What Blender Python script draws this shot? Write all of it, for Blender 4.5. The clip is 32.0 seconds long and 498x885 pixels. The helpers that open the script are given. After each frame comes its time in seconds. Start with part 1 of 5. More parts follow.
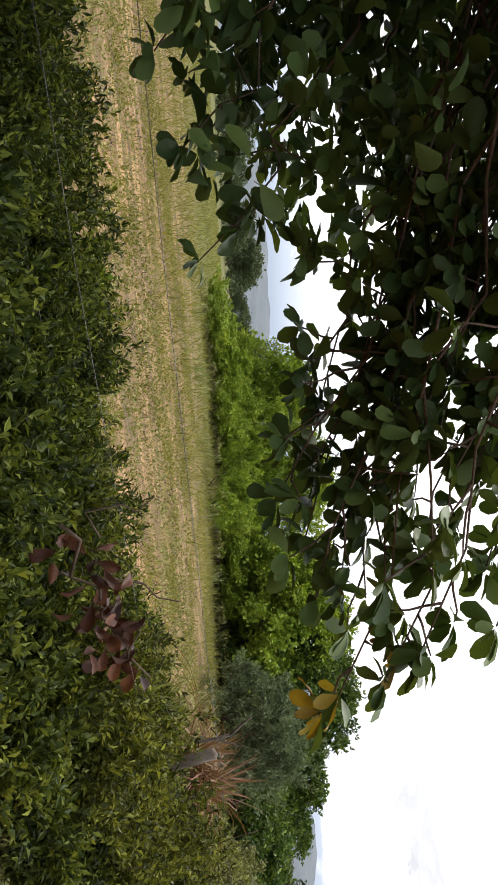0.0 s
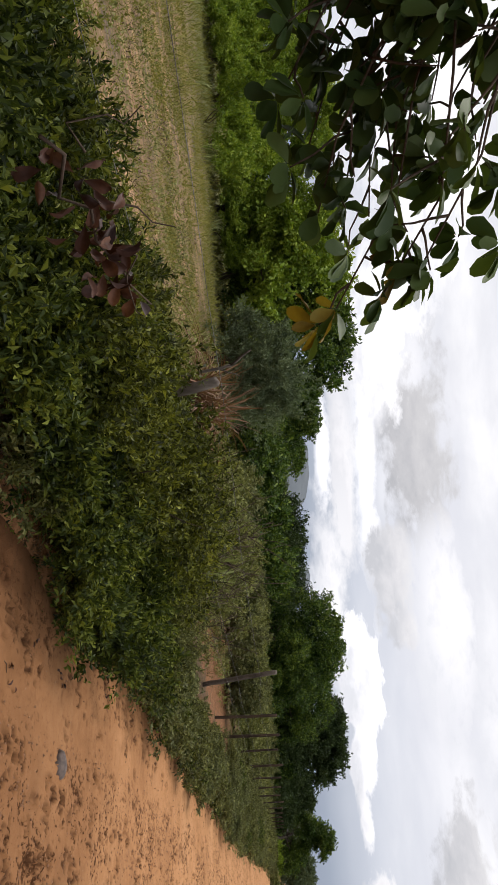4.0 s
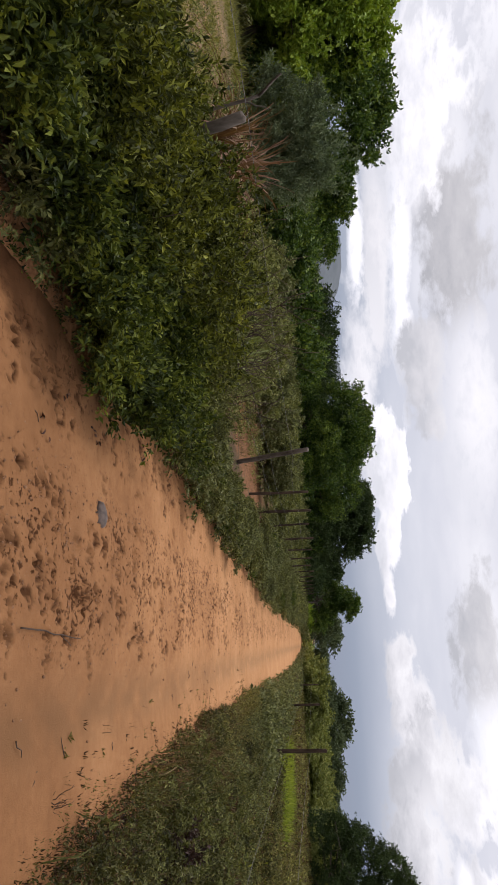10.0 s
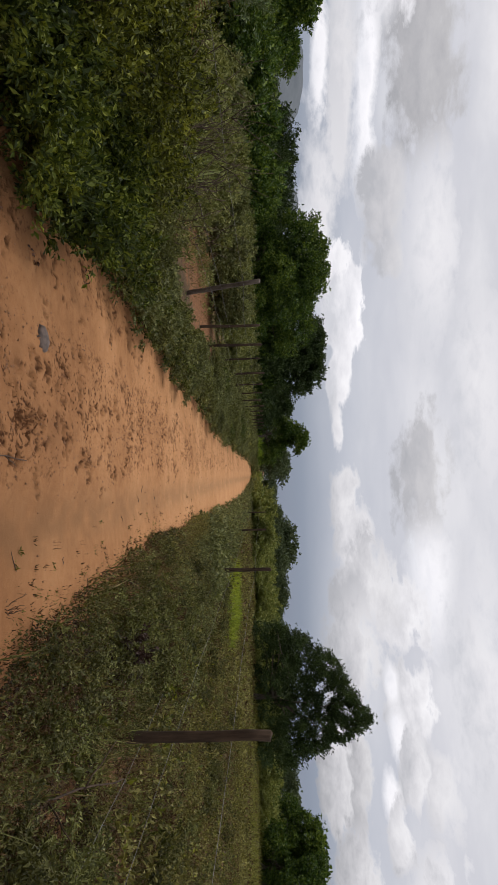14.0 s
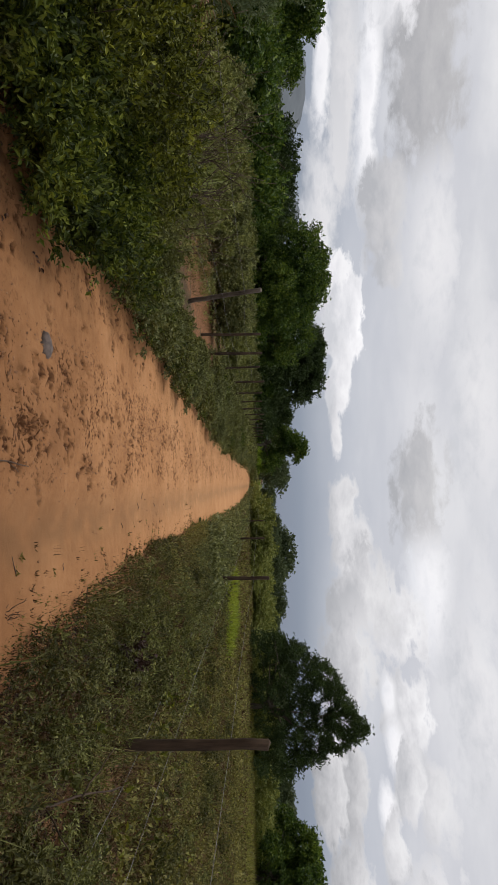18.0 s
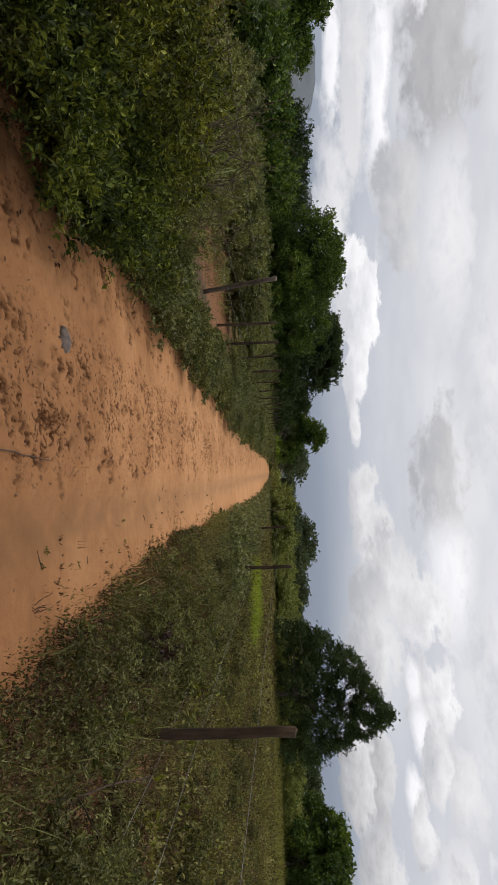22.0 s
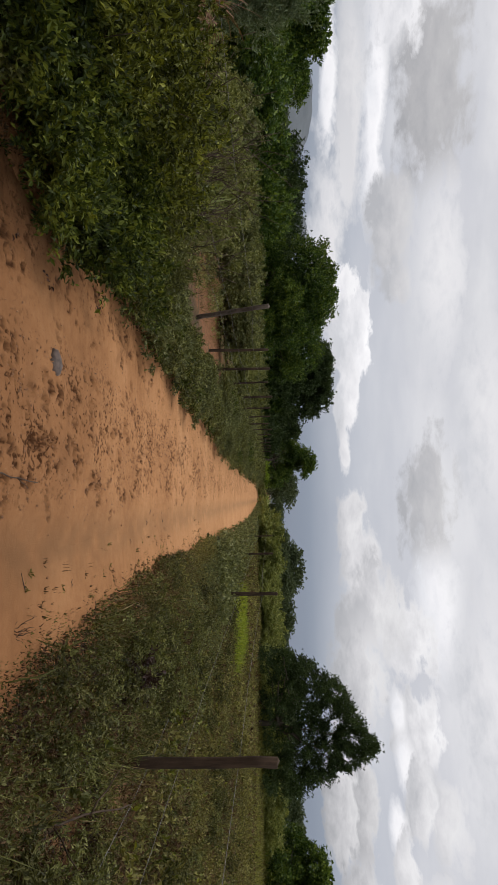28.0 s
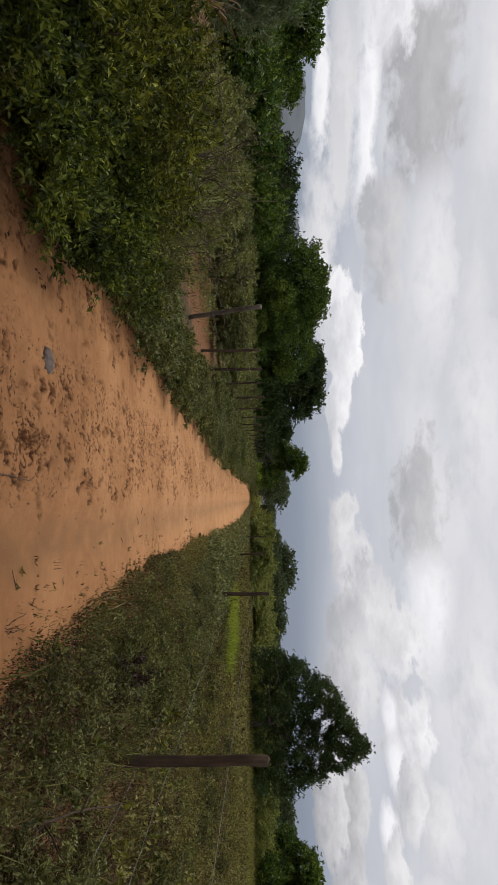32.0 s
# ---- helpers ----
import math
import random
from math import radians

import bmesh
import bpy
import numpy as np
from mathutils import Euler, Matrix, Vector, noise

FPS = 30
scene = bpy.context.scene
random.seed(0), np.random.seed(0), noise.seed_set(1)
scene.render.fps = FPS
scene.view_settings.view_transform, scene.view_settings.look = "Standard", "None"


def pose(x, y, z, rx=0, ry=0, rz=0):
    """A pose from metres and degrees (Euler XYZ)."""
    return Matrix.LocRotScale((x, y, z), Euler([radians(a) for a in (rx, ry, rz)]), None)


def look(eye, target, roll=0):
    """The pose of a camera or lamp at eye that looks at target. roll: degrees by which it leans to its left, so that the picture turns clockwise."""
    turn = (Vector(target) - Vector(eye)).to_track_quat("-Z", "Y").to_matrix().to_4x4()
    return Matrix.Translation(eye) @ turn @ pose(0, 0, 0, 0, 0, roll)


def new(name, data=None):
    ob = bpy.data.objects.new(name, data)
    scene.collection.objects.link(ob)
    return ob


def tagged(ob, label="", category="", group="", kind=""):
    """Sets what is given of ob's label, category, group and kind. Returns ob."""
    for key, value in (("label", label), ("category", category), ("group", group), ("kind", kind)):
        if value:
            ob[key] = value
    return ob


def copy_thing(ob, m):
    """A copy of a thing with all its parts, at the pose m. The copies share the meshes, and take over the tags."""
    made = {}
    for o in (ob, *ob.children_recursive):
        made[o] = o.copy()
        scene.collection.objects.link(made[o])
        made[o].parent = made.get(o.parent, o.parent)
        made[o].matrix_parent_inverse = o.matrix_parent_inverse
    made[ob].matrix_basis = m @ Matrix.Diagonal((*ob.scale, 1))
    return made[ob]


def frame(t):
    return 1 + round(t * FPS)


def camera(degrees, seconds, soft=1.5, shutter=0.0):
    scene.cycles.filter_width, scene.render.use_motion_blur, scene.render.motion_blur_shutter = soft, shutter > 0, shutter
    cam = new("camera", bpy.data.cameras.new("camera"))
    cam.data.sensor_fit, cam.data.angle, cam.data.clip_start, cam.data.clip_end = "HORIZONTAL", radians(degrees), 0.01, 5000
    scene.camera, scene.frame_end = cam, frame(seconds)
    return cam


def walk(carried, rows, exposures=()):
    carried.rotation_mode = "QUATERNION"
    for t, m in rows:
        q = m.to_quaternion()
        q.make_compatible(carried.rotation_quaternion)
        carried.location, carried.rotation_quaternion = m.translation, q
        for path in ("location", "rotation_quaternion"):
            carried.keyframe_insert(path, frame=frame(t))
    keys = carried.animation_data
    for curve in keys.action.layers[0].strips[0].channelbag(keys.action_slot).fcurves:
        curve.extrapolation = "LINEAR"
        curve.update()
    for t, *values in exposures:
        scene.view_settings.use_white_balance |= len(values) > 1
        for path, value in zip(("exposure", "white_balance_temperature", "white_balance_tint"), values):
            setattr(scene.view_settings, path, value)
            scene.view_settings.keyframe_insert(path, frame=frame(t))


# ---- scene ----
# camera: a phone held on its side, so the picture's right is the world's up
cam = camera(38.25, 32.0, soft=1.2)
PATH = [
    (0, -0.273, -0.469, 1.506, 58.89, 0.54, -3.14),
    (0.5, -0.266, -0.477, 1.503, 59.59, 0.94, -2.90),
    (1, -0.276, -0.475, 1.507, 57.73, 1.15, -2.52),
    (1.5, -0.269, -0.443, 1.511, 48.41, 0.38, -2.78),
    (2, -0.260, -0.380, 1.515, 36.95, -0.43, -3.22),
    (2.5, -0.236, -0.352, 1.507, 32.17, -0.79, -3.10),
    (4.5, -0.229, -0.353, 1.509, 31.30, -1.23, -3.15),
    (5, -0.215, -0.319, 1.500, 26.85, -2.53, -1.93),
    (5.5, -0.163, -0.246, 1.501, 23.67, -3.32, -3.27),
    (6, -0.080, -0.110, 1.487, 18.53, -3.36, -2.58),
    (6.5, -0.026, -0.020, 1.484, 8.13, -6.10, -3.40),
    (7, -0.066, -0.026, 1.485, 10.20, -4.97, -3.77),
    (7.5, -0.078, -0.044, 1.480, 18.70, -5.09, -4.61),
    (8, -0.075, -0.011, 1.477, 18.89, -5.72, -3.82),
    (8.5, -0.076, -0.007, 1.477, 16.90, -5.80, -3.34),
    (9, -0.081, -0.013, 1.481, 17.76, -4.92, -2.41),
    (9.5, -0.065, -0.028, 1.485, 16.97, -4.18, -2.49),
    (10, -0.065, -0.016, 1.478, 15.69, -4.39, -3.22),
    (10.5, -0.060, 0.011, 1.484, 14.27, -4.54, -4.59),
    (11, -0.044, -0.002, 1.480, 12.69, -4.75, -4.15),
    (11.5, -0.052, -0.014, 1.480, 12.17, -4.84, -3.89),
    (12, -0.052, -0.012, 1.479, 12.34, -5.15, -3.51),
    (12.5, -0.047, -0.016, 1.482, 12.88, -4.80, -3.44),
    (13, -0.045, -0.019, 1.486, 12.44, -4.35, -3.51),
    (13.5, -0.026, 0.013, 1.504, 9.09, -2.99, -3.11),
    (14, -0.002, 0.014, 1.522, 2.51, -1.17, -1.78),
    (14.5, 0.016, 0.004, 1.516, -0.94, -0.16, -1.35),
    (15, 0.020, 0.007, 1.524, -2.26, 0.74, -0.94),
    (15.5, 0.009, -0.017, 1.514, -0.25, 0.15, -0.77),
    (17.5, -0.001, -0.009, 1.507, 3.42, -1.03, -0.92),
    (18, 0.001, 0.000, 1.504, 3.18, -1.07, -1.20),
    (18.5, -0.006, 0.001, 1.502, 3.61, -1.34, -1.51),
    (19, -0.004, 0.001, 1.503, 3.95, -1.50, -1.54),
    (19.5, -0.005, -0.007, 1.508, 4.62, -0.85, -1.87),
    (20, 0.002, 0.003, 1.499, 3.87, -1.51, -1.57),
    (20.5, 0.005, 0.005, 1.501, 2.73, -1.93, -2.06),
    (21, 0.005, -0.004, 1.500, 2.02, -2.39, -2.08),
    (21.5, 0.011, 0.010, 1.492, 1.44, -2.92, -2.20),
    (22, 0.004, 0.004, 1.493, 2.41, -2.57, -2.63),
    (22.5, 0.008, 0.006, 1.495, 2.47, -2.49, -2.59),
    (23, 0.000, 0.000, 1.494, 3.09, -2.75, -2.33),
    (23.5, 0.007, -0.002, 1.497, 3.66, -2.30, -2.20),
    (24, 0.001, -0.006, 1.494, 3.46, -2.26, -2.06),
    (24.5, 0.001, -0.013, 1.494, 3.45, -2.31, -1.92),
    (25, -0.005, -0.016, 1.498, 4.20, -2.29, -1.74),
    (25.5, -0.004, -0.013, 1.500, 4.39, -2.09, -1.94),
    (27.5, -0.011, -0.006, 1.505, 3.82, -1.66, -1.82),
    (28, -0.007, -0.015, 1.503, 4.38, -1.68, -1.34),
    (28.5, -0.010, -0.009, 1.505, 3.90, -1.57, -1.35),
    (29, 0.001, -0.010, 1.505, 4.64, -1.25, -1.34),
    (29.5, -0.003, -0.014, 1.500, 3.40, -1.45, -0.85),
    (30, -0.002, -0.023, 1.502, 3.34, -1.41, -1.17),
    (30.5, 0.011, -0.020, 1.500, 2.84, -1.86, -1.29),
    (31, 0.006, -0.010, 1.501, 2.48, -1.87, -1.16),
    (31.5, 0.002, -0.027, 1.503, 3.15, -1.47, -0.97),
    (32, 0.011, -0.036, 1.510, 4.44, -1.06, -1.17),
]
walk(cam, [(t, pose(x, y, z, 90 + pitch, 0, yaw) @ pose(0, 0, 0, 0, 0, 90 + roll)) for t, x, y, z, yaw, pitch, roll in PATH],
     exposures=[(0.0, 1.04, 6500, 10), (1.0, 0.97, 6500, 10), (2.0, 0.5, 6500, 10), (2.6, 0.4, 6500, 11), (4.6, 0.28, 6500, 12), (5.5, 0.2, 6500, 13),
                (6.5, 0.12, 6450, 14), (7.6, 0.2, 6400, 15), (13.0, 0.2, 6400, 14), (14.5, -0.14, 6500, 12), (15.5, -0.12, 6500, 12), (17.5, -0.08, 6500, 11), (19.8, -0.12, 6500, 11), (21.0, -0.02, 6500, 11), (25.5, -0.03, 6500, 11), (28.0, -0.08, 6500, 11), (32.0, -0.1, 6500, 11)])

# ---- light ----
SUN_EL, SUN_AZ = 62.0, 28.0      # degrees; azimuth to the left of the road's direction
sun = new("sun", bpy.data.lights.new("sun", "SUN"))
sun.data.energy, sun.data.angle, sun.data.color = 1.35, radians(14), (1.0, 0.95, 0.88)
sun.matrix_world = look((0, 0, 30), (math.sin(radians(SUN_AZ)) * 30 * math.cos(radians(SUN_EL)), -math.cos(radians(SUN_AZ)) * 30 * math.cos(radians(SUN_EL)), 30 - 30 * math.sin(radians(SUN_EL))))


class Nodes:
    """Short hand for building a node tree."""

    def __init__(self, tree):
        self.tree = tree
        tree.nodes.clear()

    def add(self, kind, **sets):
        node = self.tree.nodes.new(kind)
        for key, value in sets.items():
            if key == "operation":
                node.operation = value
            elif key == "blend_type":
                node.blend_type = value
            elif key == "data_type":
                node.data_type = value
        return node

    def link(self, a, b):
        self.tree.links.new(a, b)

    def value(self, socket, v):
        if isinstance(v, (int, float, tuple)):
            socket.default_value = v
        else:
            self.link(v, socket)

    def math(self, op, a, b=0.0, c=0.0, clamp=False):
        node = self.add("ShaderNodeMath", operation=op)
        node.use_clamp = clamp
        for socket, v in zip(node.inputs, (a, b, c)):
            self.value(socket, v)
        return node.outputs[0]

    def noise(self, vector, scale, detail=4.0, rough=0.55, distort=0.0, colour=False):
        node = self.add("ShaderNodeTexNoise")
        if vector is not None:
            self.link(vector, node.inputs["Vector"])
        node.inputs["Scale"].default_value, node.inputs["Detail"].default_value = scale, detail
        node.inputs["Roughness"].default_value, node.inputs["Distortion"].default_value = rough, distort
        return node.outputs["Color" if colour else "Fac"]

    def ramp(self, fac, stops):
        node = self.add("ShaderNodeValToRGB")
        while len(node.color_ramp.elements) < len(stops):
            node.color_ramp.elements.new(0.5)
        for e, (at, c) in zip(node.color_ramp.elements, stops):
            e.position, e.color = at, (*c, 1) if isinstance(c, tuple) else (c, c, c, 1)
        self.link(fac, node.inputs[0])
        return node.outputs[0]

    def mix(self, fac, a, b, blend="MIX"):
        node = self.add("ShaderNodeMix", data_type="RGBA", blend_type=blend)
        self.value(node.inputs[0], fac)
        for socket, v in ((node.inputs[6], a), (node.inputs[7], b)):
            self.value(socket, (*v, 1) if isinstance(v, tuple) and len(v) == 3 else v)
        return node.outputs[2]

    def scaled(self, vector, s, offset=(0, 0, 0)):
        node = self.add("ShaderNodeMapping")
        self.link(vector, node.inputs[0])
        node.inputs["Location"].default_value, node.inputs["Scale"].default_value = offset, s
        return node.outputs[0]


# the sky: a Nishita sky behind broken layers of cloud
world = bpy.data.worlds.new("world")
scene.world = world
world.use_nodes = True
w = Nodes(world.node_tree)
sky = w.add("ShaderNodeTexSky")
sky.sky_type, sky.sun_disc = "NISHITA", False
sky.sun_elevation, sky.sun_rotation = radians(SUN_EL), radians(-SUN_AZ)
coords = w.add("ShaderNodeTexCoord").outputs["Generated"]
split = w.add("ShaderNodeSeparateXYZ")
w.link(coords, split.inputs[0])
east, north, high = split.outputs
el = w.math("MULTIPLY", w.math("ARCSINE", high), 57.2958)
az = w.math("MULTIPLY", w.math("ARCTAN2", w.math("MULTIPLY", east, -1.0), north), 57.2958)
stretch = w.scaled(coords, (1.0, 1.0, 2.3), (0.37, 0.21, 0.0))
billow = w.noise(stretch, 8.5, 9.0, 0.6, 0.2)
broad = w.noise(stretch, 2.2, 5.0, 0.5, 0.2)
fluff = w.noise(stretch, 27.0, 6.0, 0.62, 0.3)
wisp = w.noise(w.scaled(coords, (1, 1, 4.5), (1.3, 0.6, 0.2)), 3.0, 6.0, 0.5)
clear = w.ramp(w.math("DIVIDE", el, 30.0), [(0.0, (0.235, 0.275, 0.355)), (0.10, (0.275, 0.32, 0.405)), (0.22, (0.52, 0.55, 0.62)), (0.40, (0.66, 0.67, 0.72)), (0.70, (0.70, 0.71, 0.75))])
clear = w.mix(0.12, clear, w.mix(1.0, sky.outputs[0], (0.04, 0.04, 0.04), "MULTIPLY"))
soft = w.ramp(w.math("ADD", w.math("MULTIPLY", broad, 0.6), w.math("MULTIPLY", wisp, 0.4)), [(0.36, 0.0), (0.60, 0.8)])
veil = w.ramp(w.math("ADD", w.math("MULTIPLY", wisp, 0.6), w.math("MULTIPLY", billow, 0.4)), [(0.38, (0.60, 0.61, 0.64)), (0.60, (0.84, 0.84, 0.85))])
both = w.mix(w.math("MULTIPLY", soft, w.ramp(w.math("DIVIDE", el, 30.0), [(0.08, 0.0), (0.25, 0.6), (0.5, 1.0)])), clear, veil)
# heaps of cloud: azimuth, elevation, half width, half height in degrees, tone of the base and of the crest, softness of the outline
for a_, e_, wa, we, low_, top_, fuzz in ((31.2, 11.6, 7.2, 2.7, 0.43, 0.55, 0.4), (28.7, 8.0, 9.0, 0.9, 0.86, 1.0, 0.6), (28.7, 6.1, 8.8, 1.1, 0.66, 0.78, 0.6), (30.5, 4.7, 5.5, 0.6, 0.85, 0.95, 0.5),
                                         (19.0, 4.8, 9.0, 1.5, 0.72, 0.80, 0.8), (20.9, 9.4, 3.6, 1.7, 0.54, 0.68, 0.3), (16.5, 10.2, 1.6, 1.0, 0.57, 0.7, 0.3), (17.7, 12.8, 6.4, 2.0, 0.74, 0.84, 0.7), (16.2, 5.9, 2.8, 1.1, 0.74, 0.95, 0.15), (12.1, 6.7, 3.4, 1.6, 0.72, 1.02, 0.1), (7.8, 6.2, 3.2, 1.0, 0.70, 0.95, 0.15), (3.4, 5.9, 2.6, 0.6, 0.66, 0.86, 0.25),
                                         (-1.1, 12.2, 5.4, 2.1, 0.50, 0.62, 0.3), (-8.4, 12.4, 5.0, 1.9, 0.86, 0.94, 0.8), (-2.4, 6.1, 3.8, 1.1, 0.56, 0.82, 0.2), (-5.7, 6.6, 3.2, 1.6, 0.54, 0.86, 0.2), (-11.2, 9.5, 3.0, 2.4, 0.58, 0.92, 0.15), (-9.2, 7.5, 3.8, 2.6, 0.50, 0.8, 0.2), (-13.9, 6.4, 4.2, 2.2, 0.50, 0.8, 0.25),
                                         (-17.7, 10.1, 3.0, 2.3, 0.56, 0.95, 0.15), (-23.7, 11.5, 3.4, 1.5, 0.60, 0.82, 0.3), (-16.5, 8.9, 1.8, 0.6, 0.85, 0.95, 0.7), (-20.0, 9.1, 2.2, 0.8, 0.88, 0.96, 0.7), (-22.7, 9.9, 3.0, 1.2, 0.55, 0.86, 0.15), (-24.0, 8.2, 2.6, 0.7, 0.88, 0.96, 0.7), (-26.5, 8.5, 2.4, 1.1, 0.55, 0.86, 0.15),
                                         (-22.2, 6.1, 4.0, 1.3, 0.40, 0.72, 0.15), (-22.7, 4.3, 4.0, 1.2, 0.42, 0.78, 0.15), (-30, 5.5, 4.0, 2.0, 0.42, 0.8, 0.2), (-33, 10.0, 6.0, 2.4, 0.55, 0.95, 0.3), (-16, 15.5, 9, 2.2, 0.70, 0.84, 0.7), (6, 16.5, 8, 1.8, 0.72, 0.82, 0.7),
                                         (40, 9.0, 7, 3.0, 0.7, 1.0, 0.3), (56, 12.0, 10, 4.5, 0.72, 1.0, 0.3), (78, 9.0, 10, 4.0, 0.7, 1.0, 0.3)):
    across = w.math("DIVIDE", w.math("SUBTRACT", az, float(a_)), wa * 1.2)
    over = w.math("DIVIDE", w.math("SUBTRACT", el, float(e_)), we * 1.2)
    reach = w.math("SQRT", w.math("ADD", w.math("MULTIPLY", across, across), w.math("MULTIPLY", over, over)))
    edge = w.math("ADD", reach, w.math("ADD", w.math("MULTIPLY", w.math("SUBTRACT", billow, 0.5), 2.3), w.math("MULTIPLY", w.math("SUBTRACT", fluff, 0.5), 1.2)))
    mask = w.ramp(edge, [(0.80 - 0.55 * fuzz, 1.0), (0.90 + 0.25 * fuzz, 0.0)])
    rise = w.math("ADD", w.math("MULTIPLY", over, 0.42), w.math("ADD", w.math("MULTIPLY", w.math("SUBTRACT", w.math("ADD", w.math("MULTIPLY", billow, 0.65), w.math("MULTIPLY", fluff, 0.35)), 0.5), 2.4), 0.48))
    tone = w.ramp(rise, [(0.1, (low_ * 0.88, low_ * 0.90, low_ * 0.95)), (0.55, ((low_ + top_) * 0.5, (low_ + top_) * 0.5, (low_ + top_) * 0.515)), (0.95, (top_ * 1.04, top_ * 1.04, top_ * 1.05))])
    both = w.mix(mask, both, tone)
# the thin bright cloud overhead
both = w.mix(1.0, both, w.ramp(w.math("DIVIDE", el, 90.0), [(0.25, 0.42), (0.50, 0.76), (1.0, 0.86)]), "MULTIPLY")
back = w.add("ShaderNodeBackground")
w.link(both, back.inputs[0])
back.inputs[1].default_value = 2.5
w.link(back.outputs[0], w.add("ShaderNodeOutputWorld").inputs[0])


# ---- materials ----
def material(name):
    m = bpy.data.materials.new(name)
    m.use_nodes = True
    n = Nodes(m.node_tree)
    n.out = n.add("ShaderNodeOutputMaterial")
    n.bsdf = n.add("ShaderNodeBsdfPrincipled")
    n.link(n.bsdf.outputs[0], n.out.inputs[0])
    n.where = n.add("ShaderNodeTexCoord").outputs["Object"]
    return m, n


def bump(n, height, strength, distance):
    node = n.add("ShaderNodeBump")
    node.inputs["Strength"].default_value, node.inputs["Distance"].default_value = strength, distance
    n.link(height, node.inputs["Height"])
    n.link(node.outputs[0], n.bsdf.inputs["Normal"])


def leaf_material(name, dark, mid, light, rough=0.5, through_light=0.25, patch=0.8, one_by_one=False, deep=0.0):
    """Leaves: each one its own tone, with drifts of tone over the plant and light that shines through."""
    m, n = material(name)
    if one_by_one:
        rnd = n.add("ShaderNodeObjectInfo").outputs["Random"]
    else:
        rnd = n.add("ShaderNodeNewGeometry").outputs["Random Per Island"]
    drift = n.noise(n.where, patch, 3.0)
    tone = n.math("ADD", n.math("MULTIPLY", rnd, 0.62), n.math("MULTIPLY", n.math("SUBTRACT", drift, 0.5), 1.1))
    colour = n.ramp(n.math("ADD", tone, 0.19), [(0.08 + deep, dark), (0.5 + deep * 0.6, mid), (0.92, light)])
    colour = n.mix(n.math("MULTIPLY", n.noise(n.where, 60.0, 2.0), 0.35), colour, tuple(v * 0.6 for v in mid))
    n.link(colour, n.bsdf.inputs["Base Color"])
    n.bsdf.inputs["Roughness"].default_value = rough
    n.bsdf.inputs["Specular IOR Level"].default_value = 0.15
    glow = n.add("ShaderNodeBsdfTranslucent")
    n.link(n.mix(1.0, colour, (1.25, 1.2, 0.5), "MULTIPLY"), glow.inputs[0])
    mixed = n.add("ShaderNodeMixShader")
    mixed.inputs[0].default_value = through_light
    n.link(n.bsdf.outputs[0], mixed.inputs[1])
    n.link(glow.outputs[0], mixed.inputs[2])
    n.link(mixed.outputs[0], n.out.inputs[0])
    return m


def bark_material(name, dark, light, scale=14.0, rough=0.9):
    m, n = material(name)
    grain = n.noise(n.scaled(n.where, (1, 1, 0.12)), scale * 3, 5.0, 0.6)
    spots = n.noise(n.where, scale * 0.4, 3.0)
    n.link(n.ramp(n.math("ADD", n.math("MULTIPLY", grain, 0.6), n.math("MULTIPLY", spots, 0.4)), [(0.3, dark), (0.7, light)]), n.bsdf.inputs["Base Color"])
    n.bsdf.inputs["Roughness"].default_value = rough
    n.bsdf.inputs["Specular IOR Level"].default_value = 0.12
    bump(n, grain, 0.6, 0.01)
    return m


HEDGE_LEAF = leaf_material("hedge_leaf", (0.006, 0.012, 0.003), (0.048, 0.067, 0.010), (0.23, 0.255, 0.038), 0.55, 0.2, 1.1, deep=0.07)
OLIVE_LEAF = leaf_material("olive_leaf", (0.014, 0.018, 0.004), (0.100, 0.112, 0.017), (0.31, 0.315, 0.045), 0.5, 0.2, 1.2, deep=0.12)
VERGE_LEAF = leaf_material("verge_leaf", (0.020, 0.023, 0.007), (0.104, 0.110, 0.031), (0.29, 0.29, 0.105), 0.55, 0.16, 0.7)
PALE_LEAF = leaf_material("pale_leaf", (0.052, 0.060, 0.017), (0.165, 0.175, 0.054), (0.34, 0.345, 0.15), 0.6, 0.18, 0.5)
SILVER_LEAF = leaf_material("silver_leaf", (0.055, 0.080, 0.042), (0.120, 0.155, 0.080), (0.23, 0.27, 0.15), 0.6, 0.15, 0.6)
TREE_LEAF = leaf_material("tree_leaf", (0.010, 0.024, 0.005), (0.056, 0.100, 0.020), (0.21, 0.265, 0.04), 0.42, 0.2, 0.35)
FRESH_LEAF = leaf_material("fresh_leaf", (0.060, 0.108, 0.010), (0.160, 0.235, 0.024), (0.31, 0.37, 0.055), 0.42, 0.25, 0.4)
DULL_LEAF = leaf_material("dull_leaf", (0.010, 0.020, 0.006), (0.036, 0.058, 0.018), (0.095, 0.130, 0.045), 0.6, 0.15, 0.3)
# distant woods: haze put into the leaf colour as a paler, muted green
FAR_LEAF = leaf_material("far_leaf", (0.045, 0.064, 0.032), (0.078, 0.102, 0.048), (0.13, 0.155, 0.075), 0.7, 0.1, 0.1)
BROAD_LEAF = leaf_material("broad_leaf", (0.020, 0.038, 0.012), (0.044, 0.072, 0.019), (0.090, 0.125, 0.034), 0.5, 0.2, 1.5)
BROAD_LEAF_SINGLE = leaf_material("broad_leaf_single", (0.020, 0.038, 0.012), (0.044, 0.072, 0.019), (0.090, 0.125, 0.034), 0.5, 0.2, 6.0, True)
OLD_LEAF = leaf_material("old_leaf", (0.10, 0.06, 0.012), (0.17, 0.115, 0.014), (0.22, 0.18, 0.03), 0.45, 0.3, 9.0, True)
